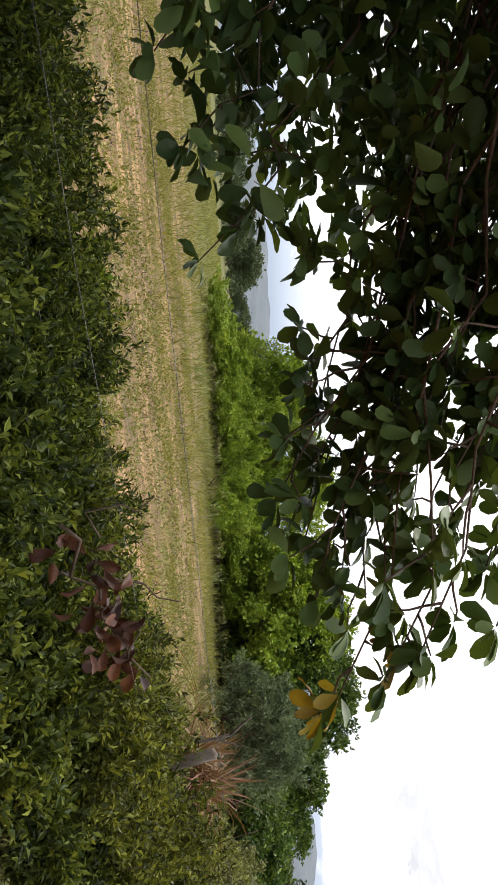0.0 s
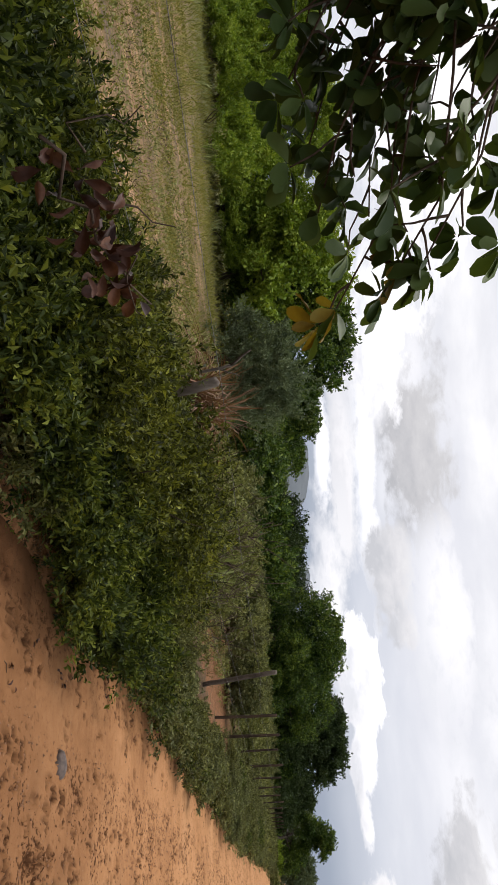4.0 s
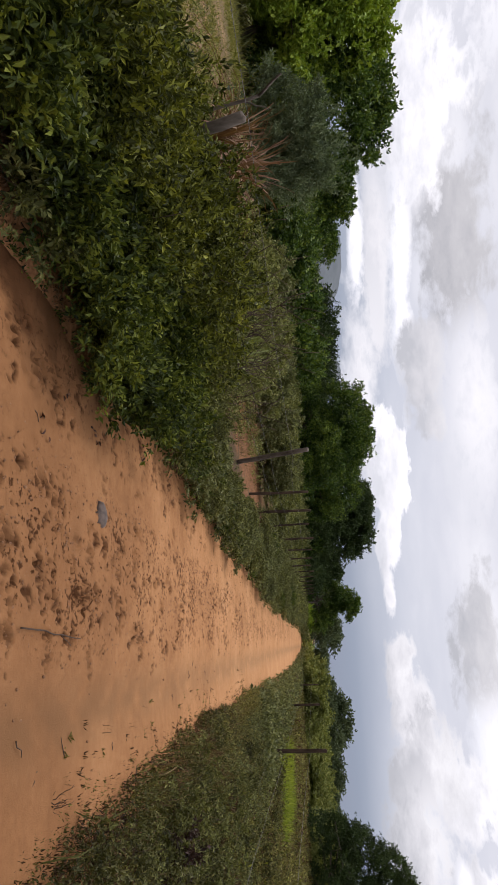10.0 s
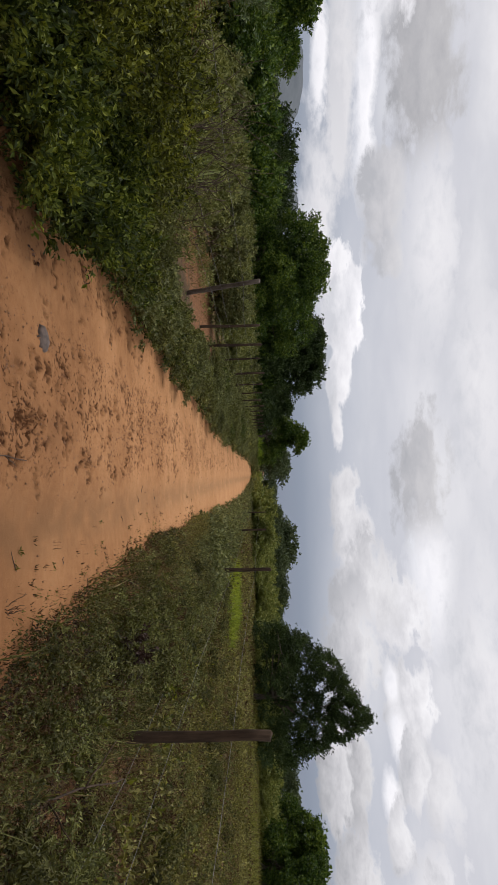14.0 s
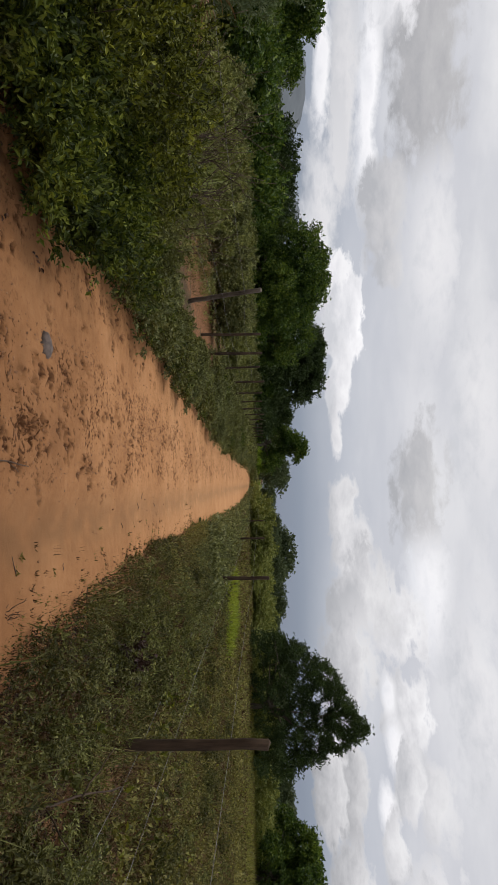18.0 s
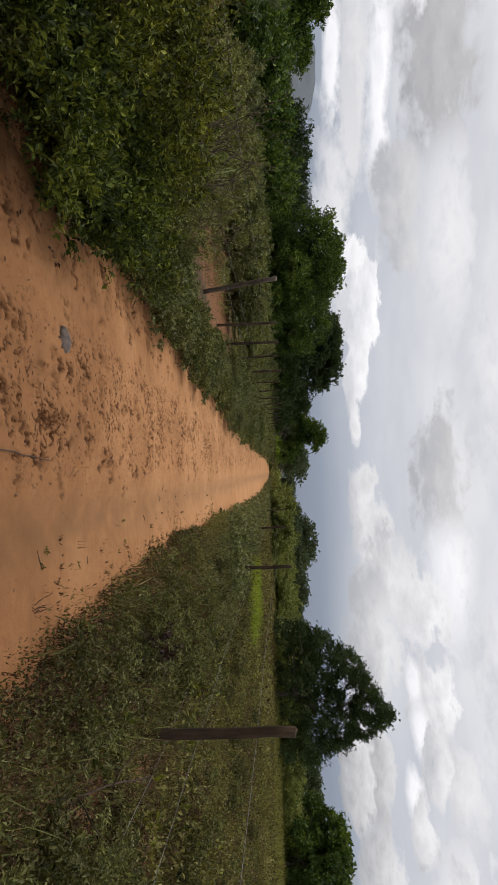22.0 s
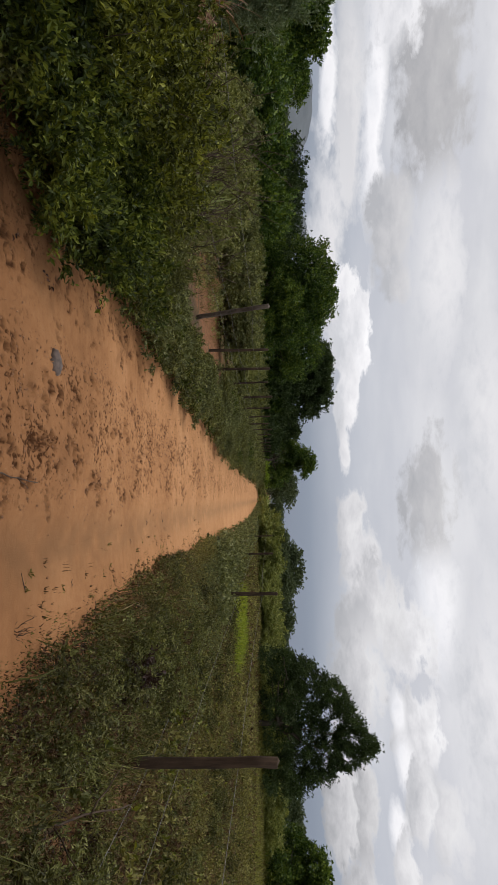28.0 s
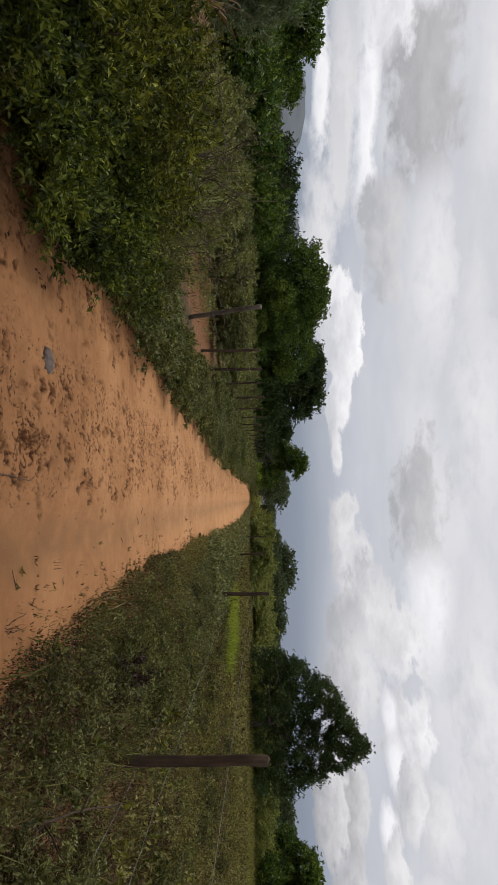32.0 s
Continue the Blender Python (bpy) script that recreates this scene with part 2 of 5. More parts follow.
DEAD_LEAF = leaf_material("dead_leaf", (0.016, 0.007, 0.005), (0.055, 0.020, 0.011), (0.20, 0.090, 0.048), 0.5, 0.06, 9.0, True)
GRASS = leaf_material("grass", (0.085, 0.092, 0.020), (0.165, 0.165, 0.038), (0.27, 0.245, 0.075), 0.6, 0.25, 0.25)
DRY_GRASS = leaf_material("dry_grass", (0.085, 0.062, 0.028), (0.155, 0.112, 0.052), (0.25, 0.19, 0.095), 0.7, 0.2, 0.5)
WEED_LEAF = leaf_material("weed_leaf", (0.013, 0.015, 0.004), (0.066, 0.066, 0.018), (0.20, 0.19, 0.07), 0.55, 0.15, 0.9)
FIELD_LEAF = leaf_material("field_leaf", (0.034, 0.032, 0.009), (0.116, 0.106, 0.030), (0.30, 0.275, 0.10), 0.6, 0.2, 0.5)
BAND_LEAF = leaf_material("band_leaf", (0.070, 0.088, 0.022), (0.175, 0.195, 0.055), (0.33, 0.34, 0.12), 0.6, 0.2, 0.3)
GREY_LEAF = leaf_material("grey_leaf", (0.038, 0.045, 0.016), (0.118, 0.128, 0.048), (0.28, 0.285, 0.125), 0.6, 0.15, 0.7)
PURPLE_LEAF = leaf_material("purple_leaf", (0.010, 0.006, 0.004), (0.030, 0.016, 0.011), (0.07, 0.035, 0.03), 0.5, 0.1, 2.0)
BLADE_LEAF = leaf_material("blade_leaf", (0.08, 0.10, 0.03), (0.17, 0.195, 0.066), (0.30, 0.32, 0.14), 0.55, 0.2, 0.9)
DRY_WEED = leaf_material("dry_weed", (0.022, 0.012, 0.007), (0.078, 0.044, 0.022), (0.20, 0.13, 0.065), 0.7, 0.15, 0.9)
LIME_GRASS = leaf_material("lime_grass", (0.11, 0.15, 0.015), (0.20, 0.245, 0.024), (0.30, 0.33, 0.04), 0.6, 0.25, 0.3)
RED_BLADE = leaf_material("red_blade", (0.07, 0.03, 0.016), (0.15, 0.075, 0.040), (0.27, 0.20, 0.12), 0.55, 0.15, 2.0)
BARK = bark_material("bark", (0.045, 0.036, 0.028), (0.14, 0.115, 0.09))
TWIG = bark_material("twig", (0.035, 0.024, 0.018), (0.10, 0.07, 0.05), 30.0)
POST_WOOD = bark_material("post_wood", (0.008, 0.006, 0.005), (0.075, 0.048, 0.030), 10.0)
GREY_WOOD = bark_material("grey_wood", (0.045, 0.035, 0.027), (0.16, 0.13, 0.105), 12.0)

WIRE, n = material("wire")
n.link(n.ramp(n.noise(n.where, 9.0), [(0.4, (0.07, 0.064, 0.06)), (0.7, (0.22, 0.21, 0.20))]), n.bsdf.inputs["Base Color"])
n.bsdf.inputs["Metallic"].default_value, n.bsdf.inputs["Roughness"].default_value = 0.4, 0.7

SAND, n = material("road_sand")
big, small = n.noise(n.where, 0.55, 4.0), n.noise(n.where, 9.0, 6.0, 0.65)
speck = n.noise(n.where, 110.0, 3.0, 0.7)
sand = n.ramp(n.math("ADD", n.math("MULTIPLY", big, 0.55), n.math("MULTIPLY", small, 0.45)), [(0.30, (0.205, 0.092, 0.036)), (0.50, (0.285, 0.134, 0.055)), (0.72, (0.350, 0.176, 0.078))])
sand = n.mix(n.ramp(speck, [(0.60, 0.0), (0.72, 0.5)]), sand, (0.20, 0.105, 0.055))
# darker sand in the print hollows and along the near left bank
darker = n.add("ShaderNodeAttribute")
darker.attribute_name = "darker_sand"
trodden = n.add("ShaderNodeAttribute")
trodden.attribute_name = "trodden"
long_ = n.scaled(n.where, (1.0, 0.75, 1.0))
marks = n.math("ADD", n.math("MULTIPLY", n.noise(long_, 24.0, 5.0, 0.62, 0.3), 0.70), n.math("MULTIPLY", n.noise(n.where, 1.5, 3.0), 0.30))
marks = n.math("MULTIPLY", n.ramp(marks, [(0.555, 0.0), (0.585, 0.8), (0.63, 1.0)]), trodden.outputs["Fac"])
scuff = n.ramp(n.noise(long_, 3.4, 5.0, 0.6, 0.4), [(0.50, 0.0), (0.66, 0.5)])
sand = n.mix(n.math("MULTIPLY", scuff, trodden.outputs["Fac"]), sand, (0.205, 0.098, 0.042))
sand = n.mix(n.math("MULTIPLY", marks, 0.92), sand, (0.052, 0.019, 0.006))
sand = n.mix(n.math("MULTIPLY", darker.outputs["Fac"], 0.95), sand, (0.050, 0.019, 0.007))
packed = n.add("ShaderNodeAttribute")
packed.attribute_name = "packed_silt"
sand = n.mix(n.math("MULTIPLY", packed.outputs["Fac"], 0.8), sand, (0.190, 0.096, 0.042))
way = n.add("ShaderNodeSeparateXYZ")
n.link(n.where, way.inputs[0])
# light falloff put into the colour: near sand dimmed, far sand brightened
falloff = n.ramp(n.math("ADD", n.math("DIVIDE", way.outputs[1], 20.0), n.math("MULTIPLY", n.math("SUBTRACT", big, 0.5), 0.35)), [(0.2, (0.78, 0.79, 0.82)), (0.42, (1.18, 1.23, 1.30)), (0.8, (1.32, 1.42, 1.52))])
n.link(n.mix(1.0, sand, falloff, "MULTIPLY"), n.bsdf.inputs["Base Color"])
n.bsdf.inputs["Roughness"].default_value = 0.95
n.bsdf.inputs["Specular IOR Level"].default_value = 0.05
bump(n, n.math("ADD", small, n.math("SUBTRACT", n.math("MULTIPLY", speck, 0.5), n.math("MULTIPLY", marks, 0.5))), 0.75, 0.02)

SOIL, n = material("ground_soil")
big, mid, small = n.noise(n.where, 0.16, 4.0), n.noise(n.where, 1.3, 5.0, 0.6), n.noise(n.where, 14.0, 6.0, 0.65)
soil = n.ramp(small, [(0.3, (0.075, 0.033, 0.014)), (0.55, (0.165, 0.077, 0.034)), (0.75, (0.28, 0.145, 0.070))])
tan = n.ramp(n.math("ADD", n.math("MULTIPLY", small, 0.6), n.math("MULTIPLY", mid, 0.4)), [(0.34, (0.11, 0.070, 0.034)), (0.48, (0.19, 0.128, 0.064)), (0.62, (0.28, 0.20, 0.105))])
streak = n.noise(n.scaled(n.where, (2.2, 0.28, 1.0)), 1.3, 5.0, 0.6, 0.5)
tan = n.mix(n.ramp(streak, [(0.52, 0.0), (0.60, 0.85)]), tan, (0.43, 0.262, 0.142))
tan = n.mix(n.ramp(n.noise(n.scaled(n.where, (2.6, 0.35, 1.0), (7.0, 3.0, 0.0)), 1.1, 5.0, 0.62), [(0.54, 0.0), (0.62, 0.8)]), tan, (0.115, 0.090, 0.066))
green = n.ramp(small, [(0.3, (0.045, 0.052, 0.018)), (0.55, (0.105, 0.105, 0.038)), (0.78, (0.20, 0.175, 0.075))])
litter = n.ramp(small, [(0.3, (0.026, 0.017, 0.009)), (0.55, (0.066, 0.044, 0.021)), (0.78, (0.14, 0.10, 0.047))])
xyz = n.add("ShaderNodeSeparateXYZ")
n.link(n.where, xyz.inputs[0])
far = n.ramp(n.math("DIVIDE", n.math("ADD", n.math("MULTIPLY", xyz.outputs[0], -1.0), n.math("MULTIPLY", mid, 4.0)), 40.0), [(0.13, 1.0), (0.22, 0.6), (0.36, 0.45), (0.50, 1.0)])
rows_ = n.noise(n.scaled(n.where, (1.3, 0.3, 1.0)), 0.9, 5.0, 0.6)
cover = n.ramp(n.math("ADD", n.math("MULTIPLY", rows_, 0.6), n.math("MULTIPLY", mid, 0.4)), [(0.44, 0.0), (0.56, 1.0)])
ahead = n.ramp(n.math("DIVIDE", n.math("ADD", xyz.outputs[1], n.math("ABSOLUTE", xyz.outputs[0])), 60.0), [(0.3, 0.0), (0.7, 1.0)])
cover = n.math("MAXIMUM", n.math("MULTIPLY", cover, far), n.math("MAXIMUM", n.math("MULTIPLY", n.math("SUBTRACT", far, 0.3), 0.5), ahead), clamp=True)
bx = n.math("DIVIDE", n.math("ADD", xyz.outputs[0], 5.2), 2.0)
by = n.math("DIVIDE", n.math("SUBTRACT", xyz.outputs[1], 17.6), 3.8)
patch_ = n.math("ADD", n.math("ADD", n.math("MULTIPLY", bx, bx), n.math("MULTIPLY", by, by)), n.math("MULTIPLY", n.math("SUBTRACT", mid, 0.5), 2.5))
cover = n.math("MULTIPLY", cover, n.ramp(patch_, [(0.75, 0.05), (1.0, 1.0)]))
soil = n.mix(n.ramp(n.math("DIVIDE", n.math("SUBTRACT", n.math("MULTIPLY", xyz.outputs[0], -1.0), n.math("MULTIPLY", xyz.outputs[1], 0.55)), 10.0), [(0.05, 0.0), (0.3, 1.0)]), soil, tan)
litter = n.mix(ahead, litter, green)
drifted = n.ramp(n.math("DIVIDE", n.math("ADD", n.math("ABSOLUTE", n.math("ADD", xyz.outputs[0], 0.55)), n.math("MULTIPLY", n.math("SUBTRACT", mid, 0.5), 1.8)), 4.0), [(0.42, 1.0), (0.56, 0.0)])
blown = n.ramp(small, [(0.35, (0.19, 0.090, 0.038)), (0.65, (0.29, 0.142, 0.062))])
n.link(n.mix(drifted, n.mix(cover, soil, litter), blown), n.bsdf.inputs["Base Color"])
n.bsdf.inputs["Roughness"].default_value = 0.95
n.bsdf.inputs["Specular IOR Level"].default_value = 0.1
bump(n, n.math("ADD", mid, small), 0.8, 0.05)

# the air's haze is put into the slopes' own blue-grey
HILL, n = material("hill_slope")
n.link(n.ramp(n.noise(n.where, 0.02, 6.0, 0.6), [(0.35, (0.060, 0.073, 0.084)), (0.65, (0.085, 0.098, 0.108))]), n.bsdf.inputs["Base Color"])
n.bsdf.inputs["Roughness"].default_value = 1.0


# ---- builders ----
rng = np.random.default_rng(7)


def unit(v):
    return v / np.maximum(np.linalg.norm(v, axis=-1, keepdims=True), 1e-9)


def mesh_of(name, verts, faces, mat, smooth=False):
    me = bpy.data.meshes.new(name)
    me.from_pydata(np.asarray(verts, float), [], np.asarray(faces, int))
    me.materials.append(mat)
    if smooth:
        me.polygons.foreach_set("use_smooth", np.ones(len(me.polygons), bool))
    me.update()
    return me


def linked(name, me, parent=None, label="", at=None):
    ob = new(name, me)
    if parent is not None:
        ob.parent = parent
    if at is not None:
        ob.matrix_basis = at
    return tagged(ob, label)


def leaf_arrays(c, d, s, length, width, kind="rhomb", curl=0.12):
    """Vertices and triangles of many leaves: base c, way d, rough normal s."""
    side = unit(np.cross(d, s))
    up = np.cross(side, d)
    L, W = length[:, None], width[:, None]
    if kind == "rhomb":
        pts = [c, c + d * L * 0.5 + side * W * 0.5 + up * W * 0.22, c + d * L - up * L * curl, c + d * L * 0.5 - side * W * 0.5 + up * W * 0.22]
        tri = [(0, 1, 2), (0, 2, 3)]
    elif kind == "blade":
        pts = [c - side * W * 0.5, c + side * W * 0.5, c + d * L * 0.6 + side * W * 0.35, c + d * L * 0.6 - side * W * 0.35, c + d * L - up * L * curl]
        tri = [(0, 1, 2), (0, 2, 3), (3, 2, 4)]
    else:
        lift = up * W * 0.13
        pts = [c, c + d * L * 0.55 - up * L * curl * 0.3, c + d * L - up * L * curl,
               c + d * L * 0.30 + side * W * 0.30 + lift, c + d * L * 0.70 + side * W * 0.5 + lift - up * L * curl * 0.4, c + d * L * 0.93 + side * W * 0.28 - up * L * curl * 0.8,
               c + d * L * 0.30 - side * W * 0.30 + lift, c + d * L * 0.70 - side * W * 0.5 + lift - up * L * curl * 0.4, c + d * L * 0.93 - side * W * 0.28 - up * L * curl * 0.8]
        tri = [(0, 3, 1), (3, 4, 1), (4, 5, 1), (5, 2, 1), (0, 1, 6), (6, 1, 7), (7, 1, 8), (8, 1, 2)]
    k = len(pts)
    verts = np.stack(pts, 1).reshape(-1, 3)
    faces = (np.arange(len(c))[:, None, None] * k + np.array(tri)[None]).reshape(-1, 3)
    return verts, faces


def rosettes(tips, ways, per, length, spread=0.9, kind="rhomb", ratio=0.5, vary=0.35, lift=0.25):
    """Leaves that radiate from each twig's tip."""
    c = np.repeat(tips, per, 0)
    w_ = np.repeat(ways, per, 0)
    d = unit(w_ * 0.7 + rng.normal(0, spread, c.shape) + np.array([0, 0, lift]))
    c = c + d * length * 0.1 + rng.normal(0, length * 0.18, c.shape)
    s = unit(rng.normal(0, 0.6, c.shape) + np.array([0, 0, 1.0]))
    L = length * (1 + vary * rng.uniform(-1, 1, len(c)))
    return leaf_arrays(c, d, s, L, L * ratio * rng.uniform(0.8, 1.2, len(c)), kind)


def tubes(paths, sides=6):
    """One mesh of tapered, bent tubes; a path is an array of x, y, z, radius."""
    verts, faces, base = [], [], 0
    ang = np.arange(sides) * 2 * np.pi / sides
    for p in paths:
        p = np.asarray(p, float)
        way = unit(np.gradient(p[:, :3], axis=0))
        a = unit(np.cross(way, np.array([0.31, 0.17, 0.93]) + 1e-3))
        b = np.cross(way, a)
        ring = p[:, None, :3] + p[:, None, 3:] * (np.cos(ang)[None, :, None] * a[:, None] + np.sin(ang)[None, :, None] * b[:, None])
        verts.append(ring.reshape(-1, 3))
        m = len(p)
        i, j = np.meshgrid(np.arange(m - 1), np.arange(sides), indexing="ij")
        q = np.stack([i * sides + j, i * sides + (j + 1) % sides, (i + 1) * sides + (j + 1) % sides, (i + 1) * sides + j], -1).reshape(-1, 4) + base
        faces += [tuple(f) for f in q.tolist()] + [tuple(range(base + sides - 1, base - 1, -1)), tuple(range(base + (m - 1) * sides, base + m * sides))]
        base += m * sides
    me_v = np.concatenate(verts)
    return me_v, faces


def tube_mesh(name, paths, mat, sides=6):
    v, f = tubes(paths, sides)
    me = bpy.data.meshes.new(name)
    me.from_pydata(v.tolist(), [], f)
    me.materials.append(mat)
    me.polygons.foreach_set("use_smooth", np.ones(len(me.polygons), bool))
    me.update()
    return me


def bent(a, b, r0, r1, n=6, wander=0.1, sag=0.0, r=None):
    """A crooked path from a to b."""
    r = r or rng
    a, b = np.asarray(a, float), np.asarray(b, float)
    t = np.linspace(0, 1, n)[:, None]
    p = a + (b - a) * t
    p[1:-1] += r.normal(0, wander, (n - 2, 3))
    p[:, 2] -= sag * np.sin(t[:, 0] * np.pi)
    return np.c_[p, r0 + (r1 - r0) * t[:, 0]]


def ball(n, lower=-1.0):
    """Random ways, none lower than the given sine."""
    z = rng.uniform(lower, 1, n)
    a = rng.uniform(0, 2 * np.pi, n)
    h = np.sqrt(1 - z * z)
    return np.c_[h * np.cos(a), h * np.sin(a), z]


def ground_z(x, y):
    """The lie of the land: the track a little sunk between low banks."""
    x, y = np.asarray(x, float), np.asarray(y, float)
    left, right = left_edge(y), right_edge(y)
    x = np.clip(x, -60, 60)
    bank = 0.10 / (1 + np.exp((x - left + 0.15) / 0.08)) + 0.04 / (1 + np.exp(-(x - right - 0.55) / 0.2))
    roll = 0.03 * np.sin(x * 0.9 + 1.3 * np.sin(y * 0.31)) * np.sin(y * 0.7 + 0.8 * np.sin(x * 0.43))
    away = np.clip((np.abs(x + 0.6) - 1.5) / 1.5, 0, 1)
    return bank + roll * away - 0.03


def left_edge(y):
    """The track's left edge; its far end swings to the left."""
    y = np.asarray(y, float)
    return -2.02 + 0.6 * np.clip((y - 7.0) / 12.0, 0, 1) - 0.9 * np.clip((y - 26) / 50, 0, 1) ** 1.2 + 0.07 * np.sin(y * 1.7) + 0.04 * np.sin(y * 4.3 + 1)


def right_edge(y):
    y = np.asarray(y, float)
    return 0.76 + 0.26 * np.exp(-(((y - 3.6) / 1.5) ** 2)) + 0.4 * np.clip((y - 8) / 25, 0, 1) - 0.7 * np.clip((y - 42) / 35, 0, 1) ** 1.3 + 0.06 * np.sin(y * 1.1 + 0.6) + 0.04 * np.sin(y * 3.7)


# ---- ground and road ----
def spaced(near, far, first, growth):
    out = [near]
    step = first
    while out[-1] < far:
        out.append(out[-1] + step)
        step *= growth
    return np.array(out)


def sheet(name, xs, ys, zs, mat):
    gx, gy = np.meshgrid(xs, ys)
    z = zs(gx, gy)
    v = np.stack([gx, gy, z], -1).reshape(-1, 3)
    i, j = np.meshgrid(np.arange(len(ys) - 1), np.arange(len(xs) - 1), indexing="ij")
    k = len(xs)
    f = np.stack([i * k + j, i * k + j + 1, (i + 1) * k + j + 1, (i + 1) * k + j], -1).reshape(-1, 4)
    return mesh_of(name, v, f, mat, True)


out_x, out_y = spaced(4.0, 2600, 0.25, 1.09), spaced(14.0, 2600, 0.3, 1.09)
xs = np.concatenate([-out_x[::-1], np.arange(-3.9, 3.95, 0.1), out_x])
ys = np.concatenate([-spaced(6.0, 2600, 0.4, 1.12)[::-1], np.arange(-5.8, 13.9, 0.2), out_y])


def ground_sheet(x, y):
    inside = (y < 78) & (x > left_edge(y) - 0.02) & (x < right_edge(y) - 0.22)
    brim = (y < 78) & (x > 0) & (x >= right_edge(y) - 0.22) & (x < right_edge(y) + 0.02)
    return np.where(inside, -0.14, np.where(brim, -0.042, ground_z(x, y)))


ground = tagged(new("ground", sheet("ground", xs, ys, ground_sheet, SOIL)), "sandy brown earth with sparse grass and litter", "ground", kind="structure")

ry = np.concatenate([np.arange(-7, 1.5, 0.08), spaced(1.5, 80, 0.018, 1.0050)])
rx = np.concatenate([np.linspace(-3.6, -2.1, 22)[:-1], np.linspace(-2.1, 0.85, 190), np.linspace(0.85, 1.5, 10)[1:]])
dents = []
pr = np.random.default_rng(21)
for k in range(980):
    py = 2.3 + 46 * pr.uniform() ** 1.5
    lane = pr.choice([-0.12, -0.3, -0.45, -0.55, -0.65, -0.8, -1.0, -1.75, -1.5])
    px, deep = lane + pr.normal(0, 0.11), pr.uniform(0.011, 0.030)
    # a print: a ragged hollow out of several bites, with crumbs thrown round it
    for j in range(int(pr.integers(4, 9))):
        r_ = pr.uniform(0.012, 0.030)
        dents.append((px + pr.normal(0, 0.036), py + pr.normal(0, 0.042), pr.uniform(-0.9, 0.9), r_ * pr.uniform(0.7, 1.4), r_, deep))
    for j in range(int(pr.integers(0, 5))):
        r_ = pr.uniform(0.009, 0.015)
        dents.append((px + pr.normal(0, 0.10), py + pr.normal(0, 0.14), 0.0, r_, r_, 0.012))
field = {}


def road_sheet(x, y):
    z = -0.012 + 0.010 * np.sin(x * 3.1 + 0.7) * np.sin(y * 0.8) + 0 * x
    rut = np.exp(-((x - 0.33) / 0.22) ** 2) + 0.6 * np.exp(-((x + 1.25) / 0.2) ** 2)
    z -= 0.028 * rut
    rough = np.exp(-((x + 0.55) / 0.42) ** 2) + 0.5 * np.exp(-((x + 1.7) / 0.25) ** 2)
    lump = np.array([[noise.fractal((px * 5, py * 4, 0.3), 1.0, 2.0, 4) if py < 45 else 0.0 for px in x[0, ::3]] for py in y[::3, 0]])
    full = np.repeat(np.repeat(lump, 3, 0)[: len(y)], 3, 1)[:, : x.shape[1]]
    full = (full + np.roll(full, 1, 0) + np.roll(full, 1, 1) + np.roll(full, -1, 0) + np.roll(full, -1, 1)) / 5
    z += 0.014 * full * (0.25 + rough)
    darker_ = np.zeros_like(z)
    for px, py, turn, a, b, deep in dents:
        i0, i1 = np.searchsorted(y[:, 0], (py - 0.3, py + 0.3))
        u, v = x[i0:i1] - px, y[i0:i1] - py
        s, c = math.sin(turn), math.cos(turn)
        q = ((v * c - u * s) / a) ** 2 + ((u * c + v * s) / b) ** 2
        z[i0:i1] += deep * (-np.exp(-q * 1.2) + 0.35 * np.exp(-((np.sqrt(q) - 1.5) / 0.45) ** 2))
        # the sand darkens towards the middle of each bite
        darker_[i0:i1] = np.maximum(darker_[i0:i1], np.clip(2.6 * np.exp(-q * (1.2 + 1.0 * full[i0:i1])) - 0.35, 0, 1) * min(1, deep / 0.014))
    # a darker strip along the left edge, fading out further down the track
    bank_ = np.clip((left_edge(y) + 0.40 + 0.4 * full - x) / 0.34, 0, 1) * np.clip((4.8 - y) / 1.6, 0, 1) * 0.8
    field["darker"] = np.maximum(darker_ * np.clip(0.92 + 1.4 * full, 0.2, 1), bank_)
    field["packed"] = np.clip(rut, 0, 1) * np.clip(0.9 + 0.8 * full, 0.2, 1) * np.clip((x + 0.6) * 3, 0.15, 1)
    field["trodden"] = np.clip(np.exp(-((x + 0.60) / 0.56) ** 4) + 0.55 * np.exp(-((x + 1.75) / 0.28) ** 2) + 0.06, 0, 1)
    over = np.maximum(left_edge(y) - x, x - right_edge(y)) + 0.05 * full
    return z - 0.45 * np.clip(over - 0.05, 0, 0.35) ** 1.2


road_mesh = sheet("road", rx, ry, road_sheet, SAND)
for key, name in (("darker", "darker_sand"), ("packed", "packed_silt"), ("trodden", "trodden")):
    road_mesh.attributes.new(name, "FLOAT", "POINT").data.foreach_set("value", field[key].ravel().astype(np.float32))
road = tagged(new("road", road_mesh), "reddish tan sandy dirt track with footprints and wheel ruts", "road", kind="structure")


# ---- plants ----
def plant(name, at, label, category, group=""):
    e = new(name)
    e.empty_display_size = 0.2
    e.location = at
    return tagged(e, label, category, group)


